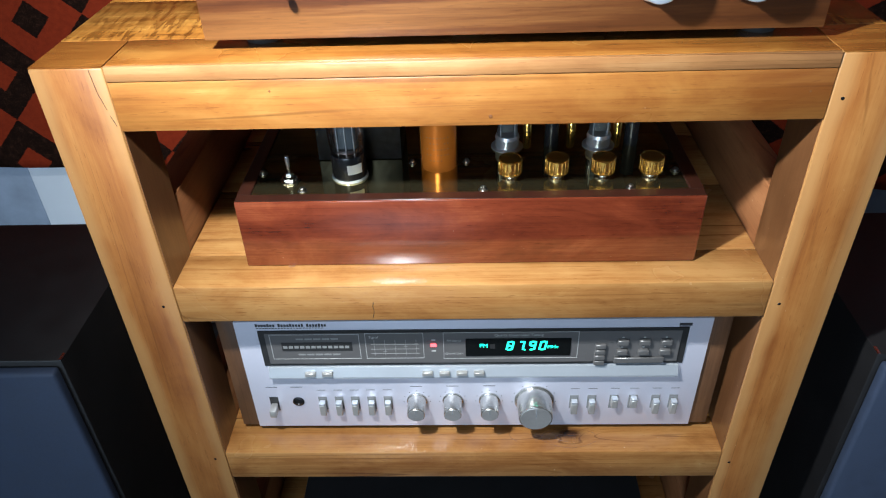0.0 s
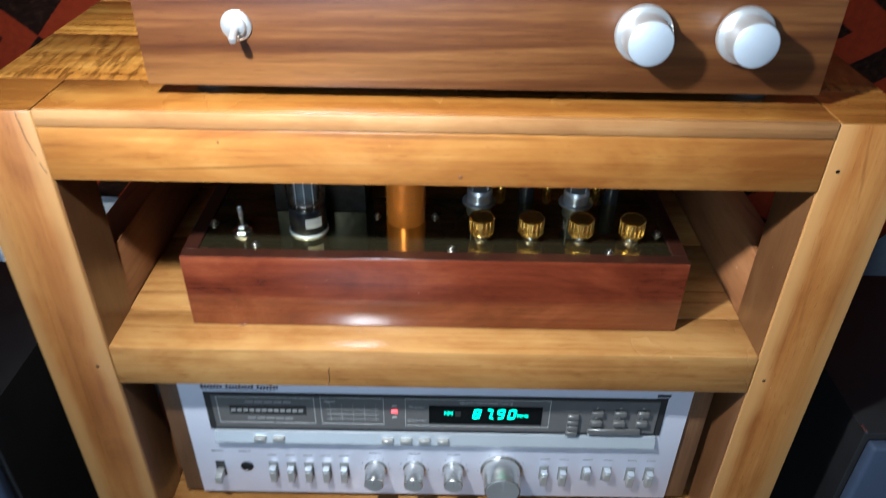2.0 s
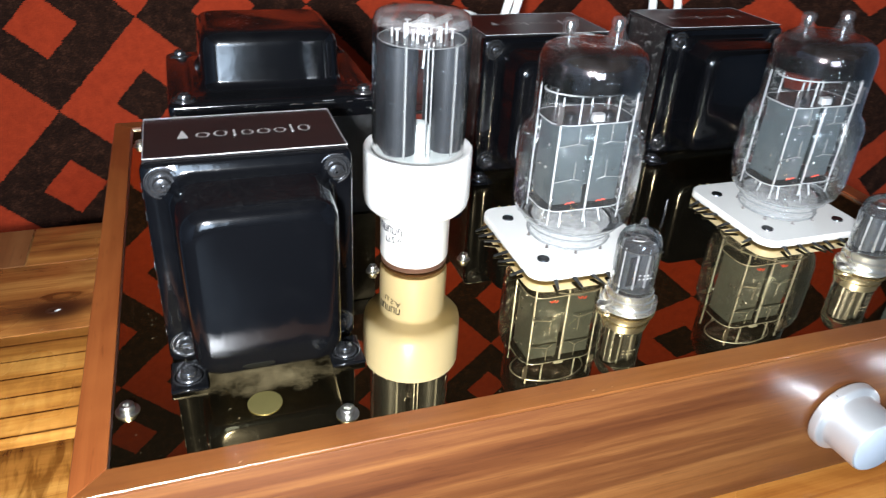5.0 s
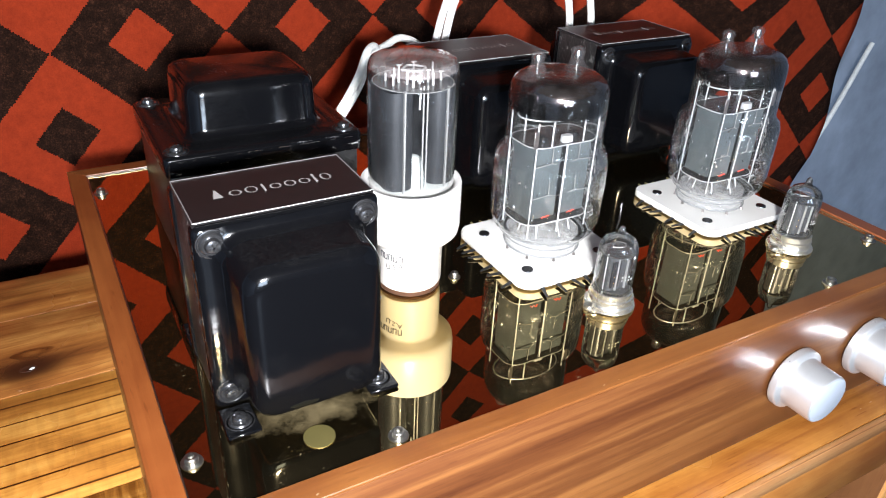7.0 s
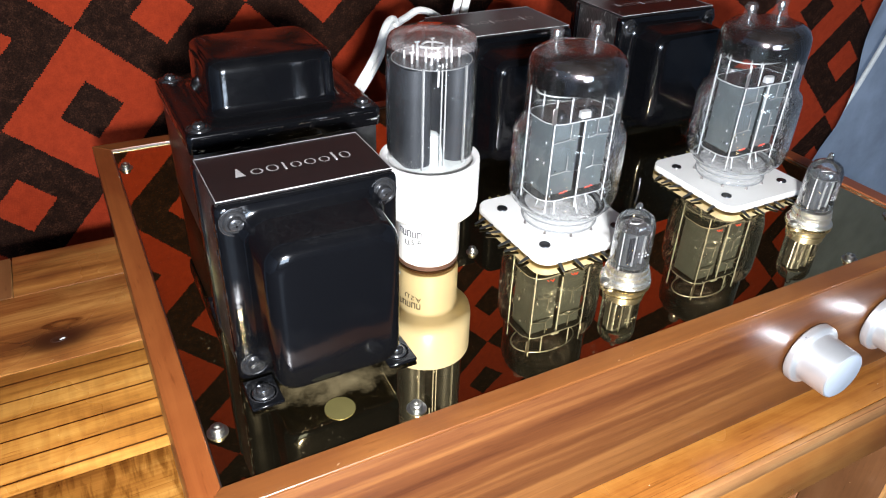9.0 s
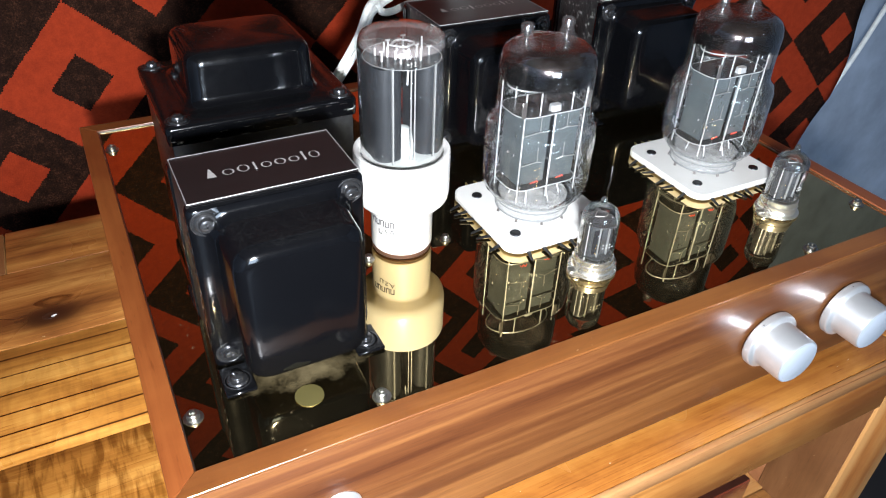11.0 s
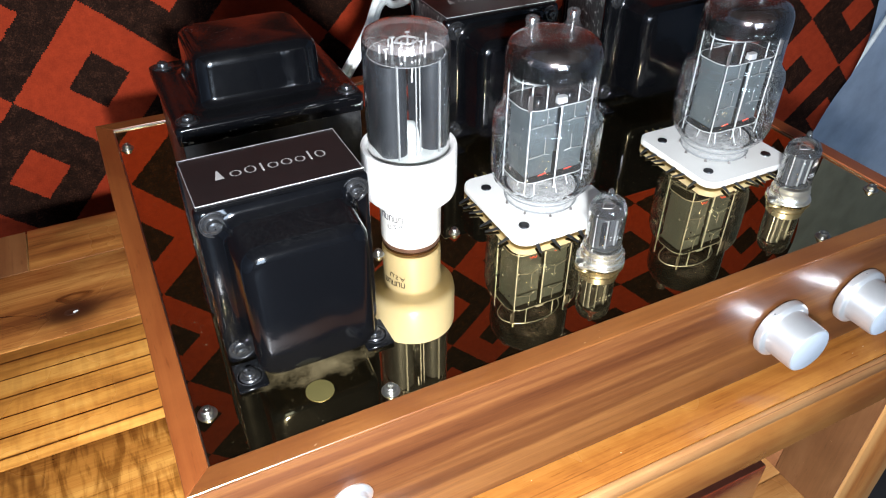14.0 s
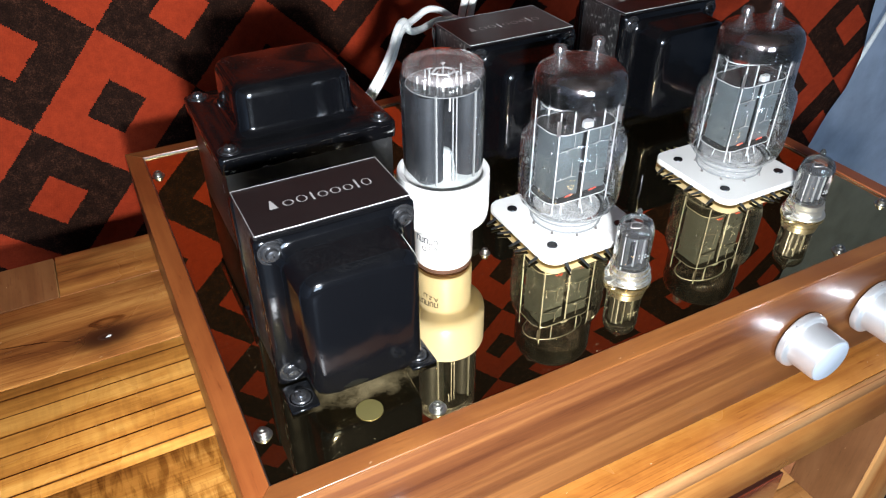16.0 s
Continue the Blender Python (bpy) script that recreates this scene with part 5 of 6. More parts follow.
        p = Vector((x + 0.0164 * math.cos(a), y0 - 0.0058, 0.850 + 0.0164 * math.sin(a)))
        part("pointer", rod(p, p + Vector((0.0016 * math.cos(a), 0.0022, 0.0016 * math.sin(a))), 0.0003, 6), M["print"], kn)
        part("shaft_gap", lathe(at(x, y0 + 0.0001, 0.850, FRONT), [(0, 0), (0.0150, 0), (0.0150, 0.0013), (0, 0.0013)], 32), M["bakelite"], kn)
    sw = part("toggle_switch", lathe(at(-0.125, y0, 0.850, FRONT), [(0, 0), (0.0095, 0), (0.0097, 0.0008), (0.0090, 0.0016), (0.0070, 0.0020), (0.0062, 0.0042), (0.0048, 0.0050), (0, 0.0052)], 28), M["white_metal"], root, "bright metal toggle switch")
    part("lever", lathe(along((-0.125, y0 - 0.004, 0.850), (-0.124, y0 - 0.018, 0.8445)), [(0.0, 0), (0.0020, 0), (0.0027, 0.0115), (0.0021, 0.0132), (0, 0.0136)], 16), M["white_metal"], sw)
    for x in (x0 + 0.035, x1 - 0.035):
        for y in (y0 + 0.03, y1 - 0.04):
            part("foot", lathe(at(x, y, 0.8009), [(0, 0), (0.013, 0), (0.0135, 0.001), (0.0135, 0.0098), (0, 0.0098)], 24), M["rubber"], root)
    return root


upper_amplifier()


# ---- the lower valve unit ----
def lower_amplifier():
    x0, x1, y0, y1, z0, z1 = -0.1985, 0.1985, 0.030, 0.290, 0.6003, 0.667
    root = thing("valve_preamplifier", (0, 0.16, 0.600), "low red mahogany valve preamplifier with dark deck and gold knobs", "amplifier")
    part("front_panel", box(x0, x1, y0, y0 + 0.013, z0, z1 + 0.0004, 0.0010), M["redwood_x"], root, "glossy red mahogany front")
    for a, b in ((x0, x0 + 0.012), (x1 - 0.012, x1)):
        part("side_panel", box(a, b, y0 + 0.0132, y1, z0, z1 - 0.0002, 0.001), M["shaded_redwood_y"], root)
    part("back_panel", box(x0 + 0.0122, x1 - 0.0122, y1 - 0.012, y1, z0, z1 - 0.003, 0.001), M["redwood_x"], root)
    t = 0.0115
    for a, b, c, d, k in ((x0 + 0.0006, x1 - 0.0006, y0 + 0.0008, y0 + t, "shaded_redwood_y"), (x0, x1, y1 - t, y1, "shaded_redwood_y"), (x0, x0 + t, y0 + t, y1 - t, "shaded_redwood_y"), (x1 - t, x1, y0 + t, y1 - t, "shaded_redwood_y")):
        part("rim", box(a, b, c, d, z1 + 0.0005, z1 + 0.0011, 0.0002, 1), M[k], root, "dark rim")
    zp = z1 - 0.0005
    part("deck_plate", box(x0 + t, x1 - t, y0 + t, y1 - t, zp - 0.003, zp, 0.0002, 1), M["dark_mirror"], root, "dark bronze mirrored deck")
    part("deck_edge", box(x0 + t, x0 + 0.26, y0 + t + 0.0001, y0 + t + 0.0008, zp + 0.0001, zp + 0.0006), M["silver"], root)
    for x, y in ((-0.143, 0.049), (0.013, 0.047), (0.138, 0.046), (-0.184, 0.080), (0.182, 0.074), (-0.02, 0.135)):
        screw(at(x, y, zp), 0.0026, root)
    for i, x in enumerate((0.037, 0.077, 0.117, 0.158)):
        prof = [(0.0050, 0.0062), (0.0098, 0.0062), (0.0102, 0.0066), (0.0102, 0.0072), (0.0096, 0.0078), (0.0096, 0.0188), (0.0102, 0.0194), (0.0103, 0.0200), (0.0099, 0.0205), (0.0088, 0.0206), (0.0085, 0.0202), (0, 0.0202)]
        kn = part("gold_knob", lathe(at(x, 0.0655, zp), prof, 40), M["brass"], root, "polished gold knob with a fluted side")
        for j in range(16):
            q = 2 * math.pi * j / 16
            part("flute", rod((x + 0.0094 * math.cos(q), 0.0655 + 0.0094 * math.sin(q), zp + 0.0076), (x + 0.0094 * math.cos(q), 0.0655 + 0.0094 * math.sin(q), zp + 0.0190), 0.0010, 8), M["brass"], kn)
        part("shaft", lathe(at(x, 0.0655, zp), [(0, 0), (0.0068, 0), (0.0068, 0.0012), (0.0042, 0.0018), (0.0042, 0.0064), (0, 0.0064)], 20), M["silver"], kn)
    tg = part("toggle_switch", lathe(at(-0.157, 0.0675, zp), [(0, 0), (0.0092, 0), (0.0092, 0.0010), (0.0070, 0.0016), (0.0066, 0.0040), (0.0045, 0.0050), (0.0040, 0.0082), (0, 0.0085)], 6), M["silver"], root, "bright metal toggle switch")
    part("lever", lathe(at(-0.157, 0.0675, zp + 0.008), [(0, 0), (0.0014, 0), (0.0024, 0.015), (0.0018, 0.0168), (0, 0.0172)], 14), M["silver"], tg)
    bx, by = -0.1045, 0.0755
    vb = part("valve_base", lathe(at(bx, by, zp), [(0, 0.0), (0.0140, 0.0), (0.0148, 0.0015), (0.0152, 0.0040), (0.0152, 0.0225), (0.0146, 0.0240), (0, 0.0240)], 36), M["bakelite"], root, "black bakelite valve base with a white sticker")
    part("base_ring", lathe(at(bx, by, zp), [(0.0153, 0.0002), (0.0163, 0.0002), (0.0160, 0.0018), (0.0153, 0.0022)], 36), M["stem_glass"], vb)
    st = bmesh.new()
    n = 8
    for i in range(n):
        a, b = radians(-88 + 52 * i / n), radians(-88 + 52 * (i + 1) / n)
        r = 0.01535
        vs = [st.verts.new((bx + r * math.cos(q), by + r * math.sin(q), zp + zz)) for q, zz in ((a, 0.0085), (b, 0.0085), (b, 0.0175), (a, 0.0175))]
        st.faces.new(vs)
    part("sticker", st, M["ceramic"], vb)
    tube = glass_part("octal_valve", lathe(at(bx, by, zp + 0.0235), [(0.0138, 0), (0.0150, 0.004), (0.0160, 0.012), (0.0165, 0.030), (0.0160, 0.048), (0.0110, 0.056), (0, 0.058)], 36), root, "clear glass octal valve")
    part("anode", loft(at(bx, by, zp + 0.029), [(0.019, 0.012, 0.003, 0), (0.019, 0.012, 0.003, 0.034)]), M["grey_plate"], tube)
    part("mica", lathe(at(bx, by, zp + 0.0275), [(0, 0), (0.0135, 0), (0.0135, 0.0006), (0, 0.0006)], 24), M["mica"], tube)
    for s in (-1, 0, 1):
        part("support_rod", rod((bx + s * 0.007, by - 0.0075, zp + 0.024), (bx + s * 0.007, by - 0.0075, zp + 0.066), 0.0005, 6), M["nickel"], tube)
    part("transformer", box(-0.137, -0.060, 0.103, 0.165, zp + 0.0004, zp + 0.075, 0.001), M["clean_lams"], root, "square black laminated transformer")
    can = part("capacitor_can", lathe(at(-0.0255, 0.0930, zp), [(0, 0), (0.0162, 0), (0.0166, 0.0012), (0.0166, 0.066), (0.0150, 0.068), (0, 0.068)], 44), M["orange_can"], root, "shiny orange capacitor can with faint print")
    bars = bmesh.new()
    rnd = random.Random(3)
    for row in range(5):
        for i in range(7):
            if rnd.random() < 0.25:
                continue
            a = radians(-125 + 11 * i)
            m = Matrix.Translation((-0.0255 + 0.01668 * math.cos(a), 0.0930 + 0.01668 * math.sin(a), zp + 0.012 + 0.0055 * row)) @ Matrix.Rotation(a + math.pi / 2, 4, "Z")
            bmesh.ops.create_cube(bars, size=1.0, matrix=m @ Matrix.Diagonal((0.0013, 0.0001, 0.0011, 1)))
    tagged(part("print", bars, M["dark_end"], can), kind="stuff")
    for x in (-0.050, -0.001):
        screw(at(x, 0.096, zp), 0.0022, root)
    for x in (0.0375, 0.1225):
        sock = part("valve_socket", lathe(at(x, 0.125, zp), [(0, 0), (0.0150, 0), (0.0150, 0.0010), (0.0112, 0.0016), (0.0108, 0.0090), (0.0114, 0.0098), (0.0104, 0.0130), (0, 0.0126)], 32), M["white_metal"], root, "grey metal valve socket")
        sv = glass_part("small_valve", lathe(at(x, 0.125, zp + 0.012), [(0.0096, 0), (0.0098, 0.003), (0.0098, 0.028), (0.0080, 0.034), (0.003, 0.037), (0, 0.040)], 28), root, "small clear glass valve")
        part("anode", loft(at(x, 0.125, zp + 0.016), [(0.012, 0.007, 0.002, 0), (0.012, 0.007, 0.002, 0.02)]), M["grey_plate"], sv)
        for s in (-1, 1):
            part("support_rod", rod((x + s * 0.0065, 0.1195, zp + 0.013), (x + s * 0.0065, 0.1195, zp + 0.04), 0.0006, 6), M["nickel"], sv)
    for x in (0.079, 0.153):
        part("capacitor", lathe(at(x, 0.128, zp), [(0, 0), (0.0066, 0), (0.0066, 0.030), (0.006, 0.032), (0, 0.032)], 20), M["bakelite"], root, "small black capacitor")
    for x in (0.058, 0.100, 0.144):
        part("terminal", lathe(at(x, 0.148, zp), [(0, 0), (0.0045, 0), (0.0045, 0.012), (0.003, 0.014), (0, 0.014)], 14), M["brass"], root)
    return root


lower_amplifier()


# ---- the receiver ----
def receiver():
    y = 0.030
    x0, x1, z0, z1 = -0.2265, 0.2295, 0.3845, 0.5330
    root = thing("stereo_receiver", (0, 0.17, 0.3775), "silver stereo receiver with wooden sides and green digital display", "receiver")
    part("body", box(x0 + 0.004, x1 - 0.004, y + 0.006, 0.325, 0.3835, 0.528, 0.001), M["device_black"], root, "black sheet metal body")
    part("faceplate", box(x0, x1, y, y + 0.0058, z0, z1, 0.0008), M["face_silver"], root, "brushed silver faceplate")
    for a, b in ((x0 - 0.0180, x0 - 0.0004), (x1 + 0.0004, x1 + 0.0190)):
        part("side_panel", box(a, b, y + 0.003, 0.325, 0.3835, 0.536, 0.001), M["veneer"], root, "dark wood veneer side")
    for x in (-0.19, 0.19):
        for yy in (0.07, 0.29):
            part("foot", lathe(at(x, yy, 0.3777), [(0, 0), (0.012, 0), (0.012, 0.0058), (0, 0.0058)], 20), M["rubber"], root)
    # Smoked panel in a dark recess.
    px0, px1, pz0, pz1 = -0.2020, 0.2055, 0.4765, 0.5210
    part("recess", box(px0 - 0.0025, px1 + 0.0025, y - 0.0012, y - 0.0002, pz0 - 0.0005, pz1 + 0.0015, 0.0002, 1), M["slot"], root)
    panel = part("tuner_panel", box(px0 + 0.004, px1 - 0.004, y - 0.0024, y - 0.0013, pz0 + 0.0035, pz1 - 0.001, 0.0002, 1), M["panel_grey"], root, "smoked grey tuner panel")
    f = y - 0.0027
    for a, b, c, d in ((-0.1935, -0.1065, 0.4865, 0.5190), (-0.1010, -0.0445, 0.4865, 0.5200), (-0.0255, 0.1045, 0.4855, 0.5200)):
        bm = bmesh.new()
        w = 0.0005
        for q in ((a, b, c, c + w), (a, b, d - w, d)):
            box(q[0], q[1], f, f + 0.0003, q[2], q[3], bm=bm)
        for q in ((a, a + w), (b - w, b)):
            box(q[0], q[1], f, f + 0.0003, c + w, d - w, bm=bm)
        part("frame_line", bm, M["pale_ink"], panel)
    part("meter", box(-0.1830, -0.1140, f - 0.0001, f + 0.0003, 0.4975, 0.5085), M["slot"], panel)
    bars = bmesh.new()
    for i in range(12):
        box(-0.1815 + i * 0.0055, -0.1775 + i * 0.0055, f - 0.0004, f - 0.0002, 0.5012, 0.5045, bm=bars)
    for z in (0.5130, 0.4925):
        for i in range(5):
            box(-0.1680 + i * 0.0085, -0.1610 + i * 0.0085, f, f + 0.0003, z - 0.0009, z + 0.0009, bm=bars)
    tagged(part("meter_marks", bars, M["dim_ink"], panel), kind="stuff")
    grid = bmesh.new()
    for i in range(5):
        x = -0.0925 + i * 0.0102
        box(x - 0.0002, x + 0.0002, f, f + 0.0003, 0.4905, 0.5110, bm=grid)
        box(x - 0.0016, x + 0.0016, f - 0.0002, f - 0.0001, 0.4925 + i * 0.0033, 0.4933 + i * 0.0033, bm=grid)
    for z in (0.4930, 0.4990, 0.5050):
        box(-0.0960, -0.0490, f, f + 0.0003, z - 0.0002, z + 0.0002, bm=grid)
    tagged(part("signal_grid", grid, M["dim_ink"], panel), kind="stuff")
    words("Signal", 0.0042, at(-0.0925, f, 0.5135, FRONT), M["pale_ink"], panel)
    words("Quartz Controlled Tuning", 0.0044, at(0.047, f, 0.5148, FRONT), M["pale_ink"], panel)
    words("FM Stereo", 0.0034, at(-0.0150, f, 0.5085, FRONT), M["pale_ink"], panel)
    words("Quartz Lock", 0.0034, at(-0.0150, f, 0.4915, FRONT), M["pale_ink"], panel)
    part("led", box(-0.0378, -0.0322, f - 0.0008, f, 0.5020, 0.5062, 0.0004, 1), M["red_led"], panel, "lit red indicator")
    for z in (0.5105, 0.4960):
        part("led_mark", box(-0.0370, -0.0330, f, f + 0.0003, z - 0.0007, z + 0.0007), M["pale_ink"], panel)
    scr = part("display", box(-0.0040, 0.0975, f - 0.0006, f + 0.0002, 0.4895, 0.5120, 0.0002, 1), M["screen"], panel, "black display window")
    g = f - 0.0008
    segs = {"8": "abcdefg", "7": "abc", "9": "abcdfg", "0": "abcdef"}
    w, h, t = 0.0070, 0.0122, 0.0019
    for ch, dx in zip("8790", (0.0345, 0.0450, 0.0560, 0.0660)):
        bm = bmesh.new()
        z0 = 0.4968
        for k, (a, b, c, d) in {"a": (t, w - t, h - t, h), "d": (t, w - t, 0, t), "g": (t, w - t, h / 2 - t / 2, h / 2 + t / 2), "f": (0, t, h / 2, h - t * 0.4), "e": (0, t, t * 0.4, h / 2 - 0.0003), "b": (w - t, w, h / 2, h - t * 0.4), "c": (w - t, w, t * 0.4, h / 2 - 0.0003)}.items():
            if k in segs[ch]:
                box(dx + a, dx + b, g, g + 0.0002, z0 + c, z0 + d, bm=bm)
        for v in bm.verts:
            v.co.x += 0.16 * (v.co.z - z0)
        part("digit", bm, M["digit"], scr)
    part("decimal_point", box(0.0525, 0.0540, g, g + 0.0002, 0.4968, 0.4983), M["digit"], scr)
    words("FM", 0.0068, at(0.0135, g, 0.5010, FRONT), M["digit"], scr, "digits")
    words("MHz", 0.0055, at(0.0800, g, 0.4995, FRONT), M["digit"], scr, "digits")
    part("display_frame", box(0.0195, 0.0245, g, g + 0.0001, 0.4995, 0.5055), M["slot"], scr)
    for i in range(3):
        for j in range(2):
            kx, kz = 0.1465 + 0.0205 * i, 0.5085 - 0.0125 * j
            b = part("preset_button", box(kx - 0.0052, kx + 0.0052, f - 0.0040, f, kz - 0.0040, kz + 0.0018, 0.0006, 1), M["smoked_button"], panel)
            part("cap_mark", box(kx - 0.001, kx + 0.001, f - 0.0003, f + 0.0001, kz + 0.0030, kz + 0.0040), M["pale_ink"], panel)
    part("preset_bar", box(0.1400, 0.1880, f - 0.0030, f, 0.4805, 0.4870, 0.0006, 1), M["smoked_button"], panel)
    for j in range(4):
        part("tuning_button", box(0.1205, 0.1305, f - 0.0036, f, 0.4785 + j * 0.0070, 0.4838 + j * 0.0070, 0.0006, 1), M["smoked_button"], panel)
    # Polished strip, sloping outwards at its foot.
    bm = bmesh.new()
    prof = [(y - 0.0002, 0.4750), (y - 0.0026, 0.4745), (y - 0.0060, 0.4640), (y - 0.0060, 0.4622), (y - 0.0002, 0.4612)]
    a = [bm.verts.new((px0 + 0.0010, *p)) for p in prof]
    b = [bm.verts.new((px1 - 0.0010, *p)) for p in prof]
    bm.faces.new(a)
    bm.faces.new(b[::-1])
    for i in range(5):
        bm.faces.new((a[i], a[(i + 1) % 5], b[(i + 1) % 5], b[i]))
    strip = part("control_strip", bm, M["strip"], root, "polished white metal strip", False)
    for x in (-0.159, -0.142, -0.042, -0.025, -0.008, 0.009):
        part("strip_button", box(x - 0.0052, x + 0.0052, y - 0.0085, y - 0.0040, 0.4666, 0.4710, 0.0006, 1), M["button"], strip)
    # Lower row of controls.
    for x, r, deep in ((-0.0550, 0.0098, 0.021), (-0.0180, 0.0098, 0.021), (0.0195, 0.0098, 0.021), (0.0655, 0.0185, 0.026)):
        kn = part("knob", lathe(at(x, y, 0.4240, FRONT), [(0, 0), (r * 1.08, 0), (r * 1.08, 0.0015), (r * 0.98, 0.002), (r * 0.93, deep - 0.002), (r * 0.90, deep - 0.0004), (r * 0.86, deep), (0, deep)], 44), M["knob"], root, "spun aluminium knob")
        part("end_face", lathe(at(x, y - deep - 0.0001, 0.4240, FRONT), [(r * 0.84, 0), (r * 0.82, 0.0003), (0, 0.0002)], 40), M["knob_end"], kn)
        part("pointer", box(x - 0.0004, x + 0.0004, y - deep - 0.0008, y - deep - 0.0004, 0.4240 + r * 0.2, 0.4240 + r * 0.8), M["strip"], kn)
        ticks = bmesh.new()
        for i in range(9):
            q = radians(-40 + 32.5 * i)
            box(x + (r + 0.004) * math.cos(q) - 0.0004, x + (r + 0.004) * math.cos(q) + 0.0004, y - 0.0003, y - 0.0001, 0.4240 + (r + 0.004) * math.sin(q) - 0.0004, 0.4240 + (r + 0.004) * math.sin(q) + 0.0004, bm=ticks)
        tagged(part("ticks", ticks, M["print"], root), kind="stuff")
    for i, x in enumerate((-0.153, -0.1358, -0.1190, -0.1020, -0.0850, 0.1065, 0.1245, 0.1470, 0.1665, 0.1895, 0.2075)):
        up = i in (7, 8)
        part("slot", box(x - 0.0044, x + 0.0044, y - 0.0004, y - 0.0001, 0.4110, 0.4300), M["lever_slot"], root)
        sw = part("lever_switch", box(x - 0.0032, x + 0.0032, y - 0.0075, y - 0.0005, 0.4175 if up else 0.4085, 0.4285 if up else 0.4235, 0.0008, 1), M["button"], root, "grey lever switch")
        part("lever_top", box(x - 0.0030, x + 0.0030, y - 0.0072, y - 0.0012, 0.4286 if up else 0.4236, 0.4304 if up else 0.4262, 0.0003, 1), M["strip"], sw)
        part("legend", box(x - 0.0045, x + 0.0045, y - 0.0003, y - 0.0001, 0.4394, 0.4402), M["legend"], root)
    part("slot", box(-0.2085, -0.1995, y - 0.0004, y - 0.0001, 0.4100, 0.4300), M["slot"], root)
    part("power_switch", box(-0.2075, -0.2005, y - 0.0130, y - 0.0005, 0.4120, 0.4215, 0.0012, 2), M["button"], root, "grey power lever")
    part("headphone_jack", lathe(at(-0.1785, y, 0.4235, FRONT), [(0, 0.0001), (0.0060, 0.0001), (0.0060, 0.0012), (0.0040, 0.0016), (0.0034, 0.0004), (0, 0.0004)], 24), M["dark_steel"], root)
    bars = bmesh.new()
    x = -0.2055
    for n in (7, 9, 7):
        for i in range(n):
            box(x, x + 0.0021, y - 0.0003, y - 0.0001, 0.5270, 0.5300 + 0.0008 * (i % 4 == 0), bm=bars)
            x += 0.0028
        x += 0.0024
    for i in range(22):
        box(-0.2050 + i * 0.0030, -0.2027 + i * 0.0030, y - 0.0003, y - 0.0001, 0.5249, 0.5257, bm=bars)
    box(0.1980, 0.2100, y - 0.0003, y - 0.0001, 0.5240, 0.5275, bm=bars)
    box(0.1985, 0.2085, y - 0.0003, y - 0.0001, 0.5222, 0.5230, bm=bars)
    for x in (-0.204, -0.178, -0.055, -0.018, 0.0195):
        box(x - 0.006, x + 0.006, y - 0.0003, y - 0.0001, 0.4442, 0.4448, bm=bars)
    tagged(part("maker_mark", bars, M["print"], root), kind="stuff")
    return root


receiver()


# ---- what stands below and beside ----
def lower_device():
    root = thing("media_player", (0, 0.18, 0.150), "flat black audio component on the lowest shelf", "audio component")
    part("body", box(-0.203, 0.203, 0.036, 0.32, 0.1535, 0.235, 0.0015), M["device_black"], root)
    part("faceplate", box(-0.204, 0.204, 0.026, 0.0358, 0.1540, 0.236, 0.001), M["bakelite"], root)
    part("mark", box(-0.188, -0.166, 0.0255, 0.0259, 0.2255, 0.2300), M["pale_ink"], root)
    part("label_line", box(-0.160, -0.135, 0.0255, 0.0259, 0.2270, 0.2285), M["pale_ink"], root)
    for x in (-0.17, 0.17):
        for y in (0.06, 0.29):
            part("foot", lathe(at(x, y, 0.1503), [(0, 0), (0.011, 0), (0.011, 0.0032), (0, 0.0032)], 18), M["rubber"], root)


lower_device()


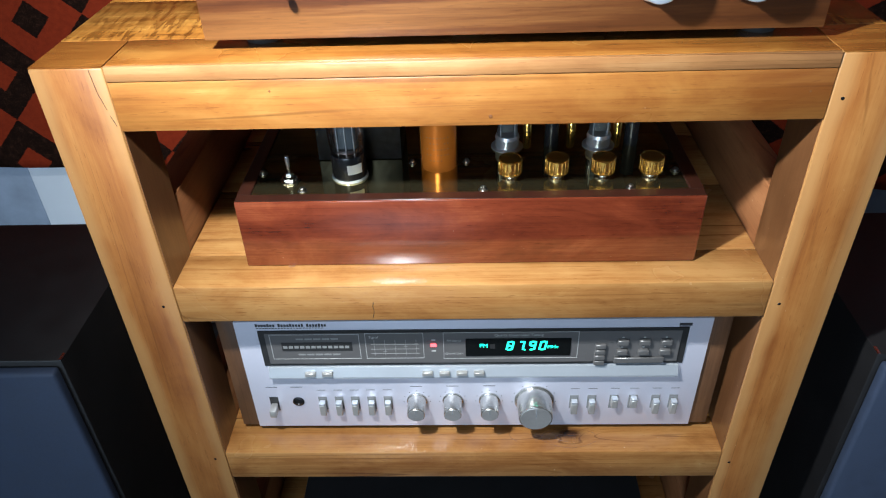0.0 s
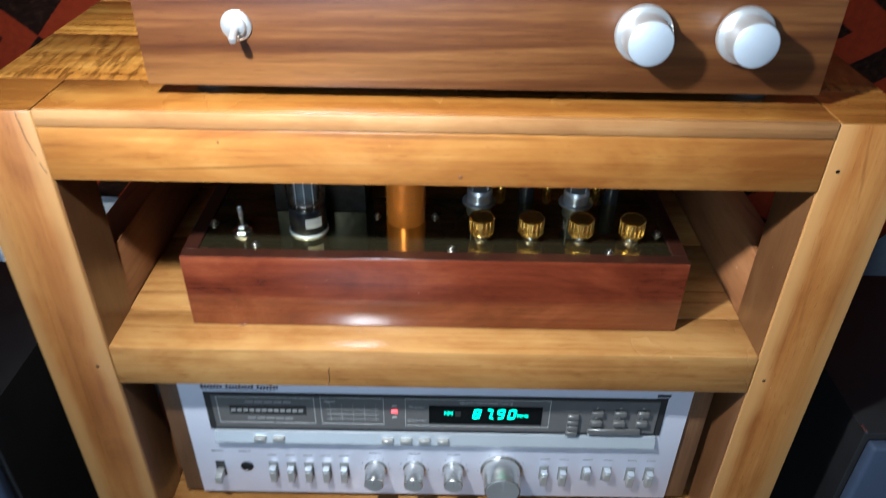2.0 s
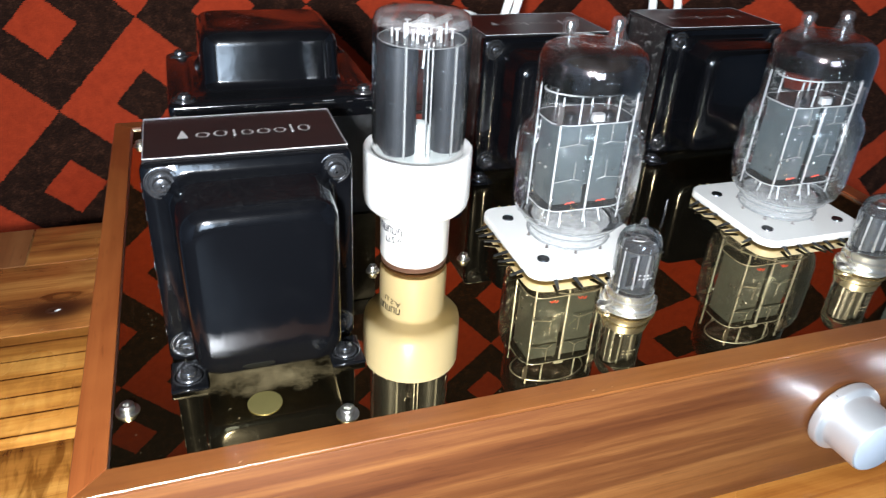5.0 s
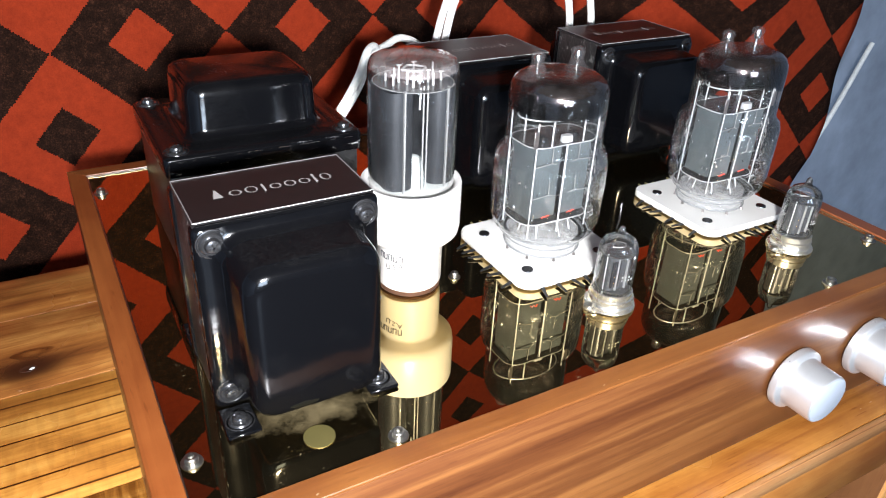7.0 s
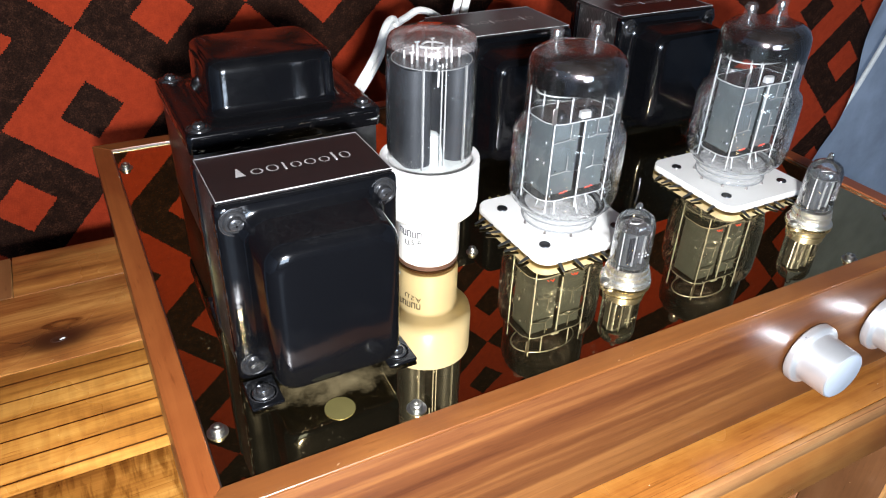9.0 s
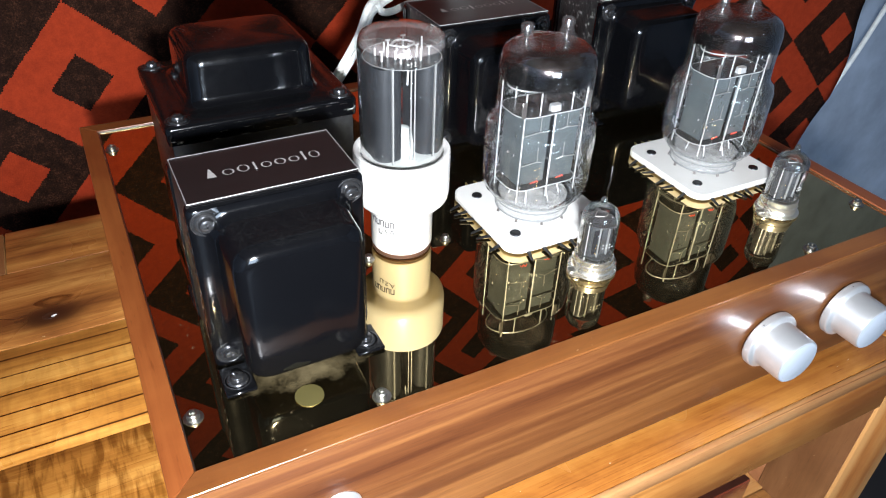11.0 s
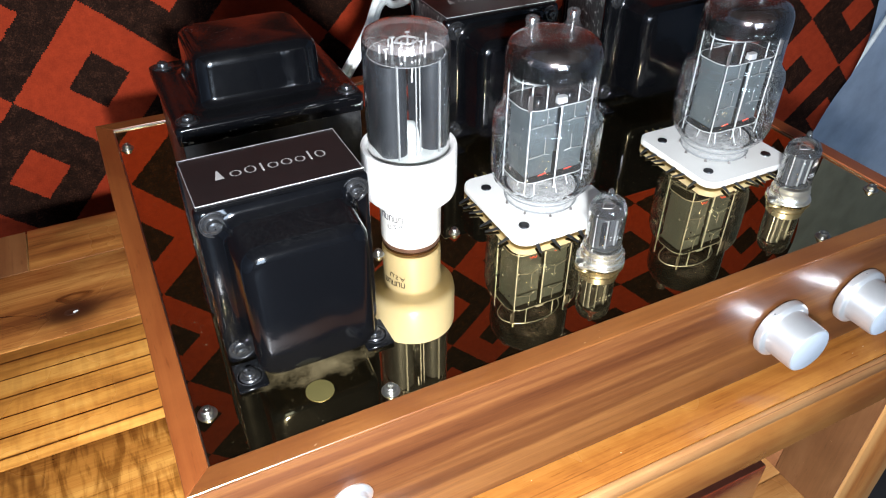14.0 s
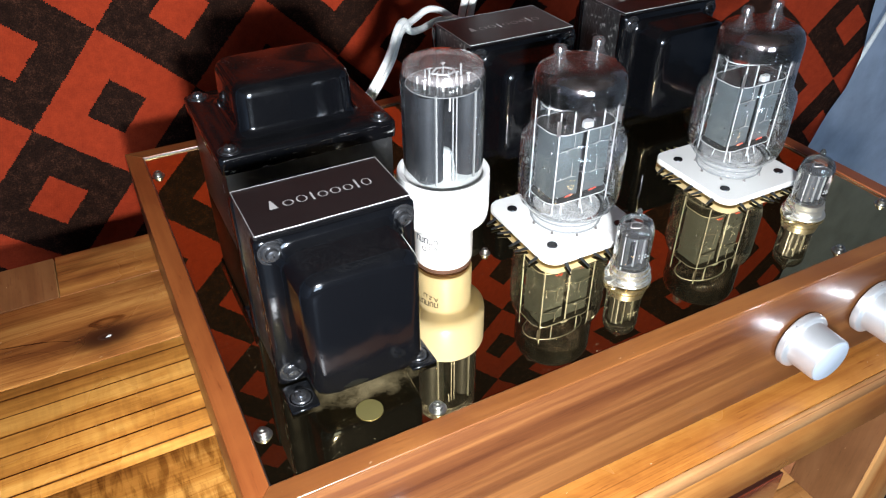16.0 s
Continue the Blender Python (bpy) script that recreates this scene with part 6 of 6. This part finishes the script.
def speaker(x0, x1, label):
    root = thing("loudspeaker", ((x0 + x1) / 2, 0.13, 0.0), label, "loudspeaker", "loudspeakers beside the rack")
    part("cabinet", box(x0, x1, 0.014, 0.255, 0.0, 0.500, 0.002), M["speaker"], root, "black vinyl cabinet")
    gx0, gx1 = x0 + 0.004, x1 - 0.004
    part("grille", box(gx0, gx1, 0.001, 0.0138, 0.006, 0.494, 0.004, 3), M["grille"], root, "blue-black cloth grille")
    inner = x1 if x0 < 0 else x0
    part("corner_trim", box(inner - 0.003 if x0 < 0 else inner, inner if x0 < 0 else inner + 0.003, 0.0142, 0.024, 0.5002, 0.5008), M["silver"], root)


speaker(-0.640, -0.397, "tall black loudspeaker with dark blue cloth grille beside the rack")
speaker(0.382, 0.625, "tall black loudspeaker with dark blue cloth grille beside the rack")


def cord(points, r, label, name="cable"):
    ob = part(name, sweep(points, r, 10, 10), M["cable"])
    return tagged(ob, label, "cable", "cables behind the rack")


cord([(-0.028, 0.308, 0.8905), (-0.026, 0.304, 0.905), (-0.019, 0.301, 0.920), (-0.009, 0.300, 0.935), (0.000, 0.302, 0.948), (0.010, 0.310, 0.961), (0.020, 0.320, 0.962), (0.026, 0.324, 0.953), (0.037, 0.330, 0.950), (0.062, 0.338, 0.951), (0.085, 0.345, 0.930), (0.090, 0.352, 0.802)], 0.0027, "white braided cable looping behind the amplifier")
cord([(-0.021, 0.312, 0.8905), (-0.020, 0.308, 0.904), (-0.013, 0.305, 0.918), (-0.003, 0.305, 0.932), (0.004, 0.307, 0.942), (0.014, 0.316, 0.954), (0.024, 0.326, 0.956), (0.036, 0.334, 0.958), (0.052, 0.342, 0.960), (0.072, 0.348, 0.950), (0.100, 0.356, 0.920), (0.106, 0.362, 0.802)], 0.0027, "white braided cable looping behind the amplifier")
for k, top in ((0, 1.020), (1, 1.036)):
    a, b = 0.008 * (1 - k), 0.023 * k
    cord([(0.088 + a, 0.366, 0.802), (0.090 + a, 0.364, 0.92), (0.096 + a, 0.364, 0.958), (0.108 + a, 0.372, 0.980), (0.126 + a, 0.376, top - 0.014), (0.152, 0.376 + a, top), (0.182 + b, 0.366, top - 0.008), (0.204 + b, 0.354, 0.992), (0.2105 + b, 0.346, 0.972), (0.210 + b, 0.344, 0.93), (0.206 + b, 0.366, 0.802)], 0.0031, "white braided cable arching behind the amplifier")
cord([(0.93, 0.62, 0.45), (0.97, 0.60, 0.55), (1.04, 0.60, 0.66), (1.12, 0.61, 0.80)], 0.0045, "white cord hanging on the painted wall", "cord")
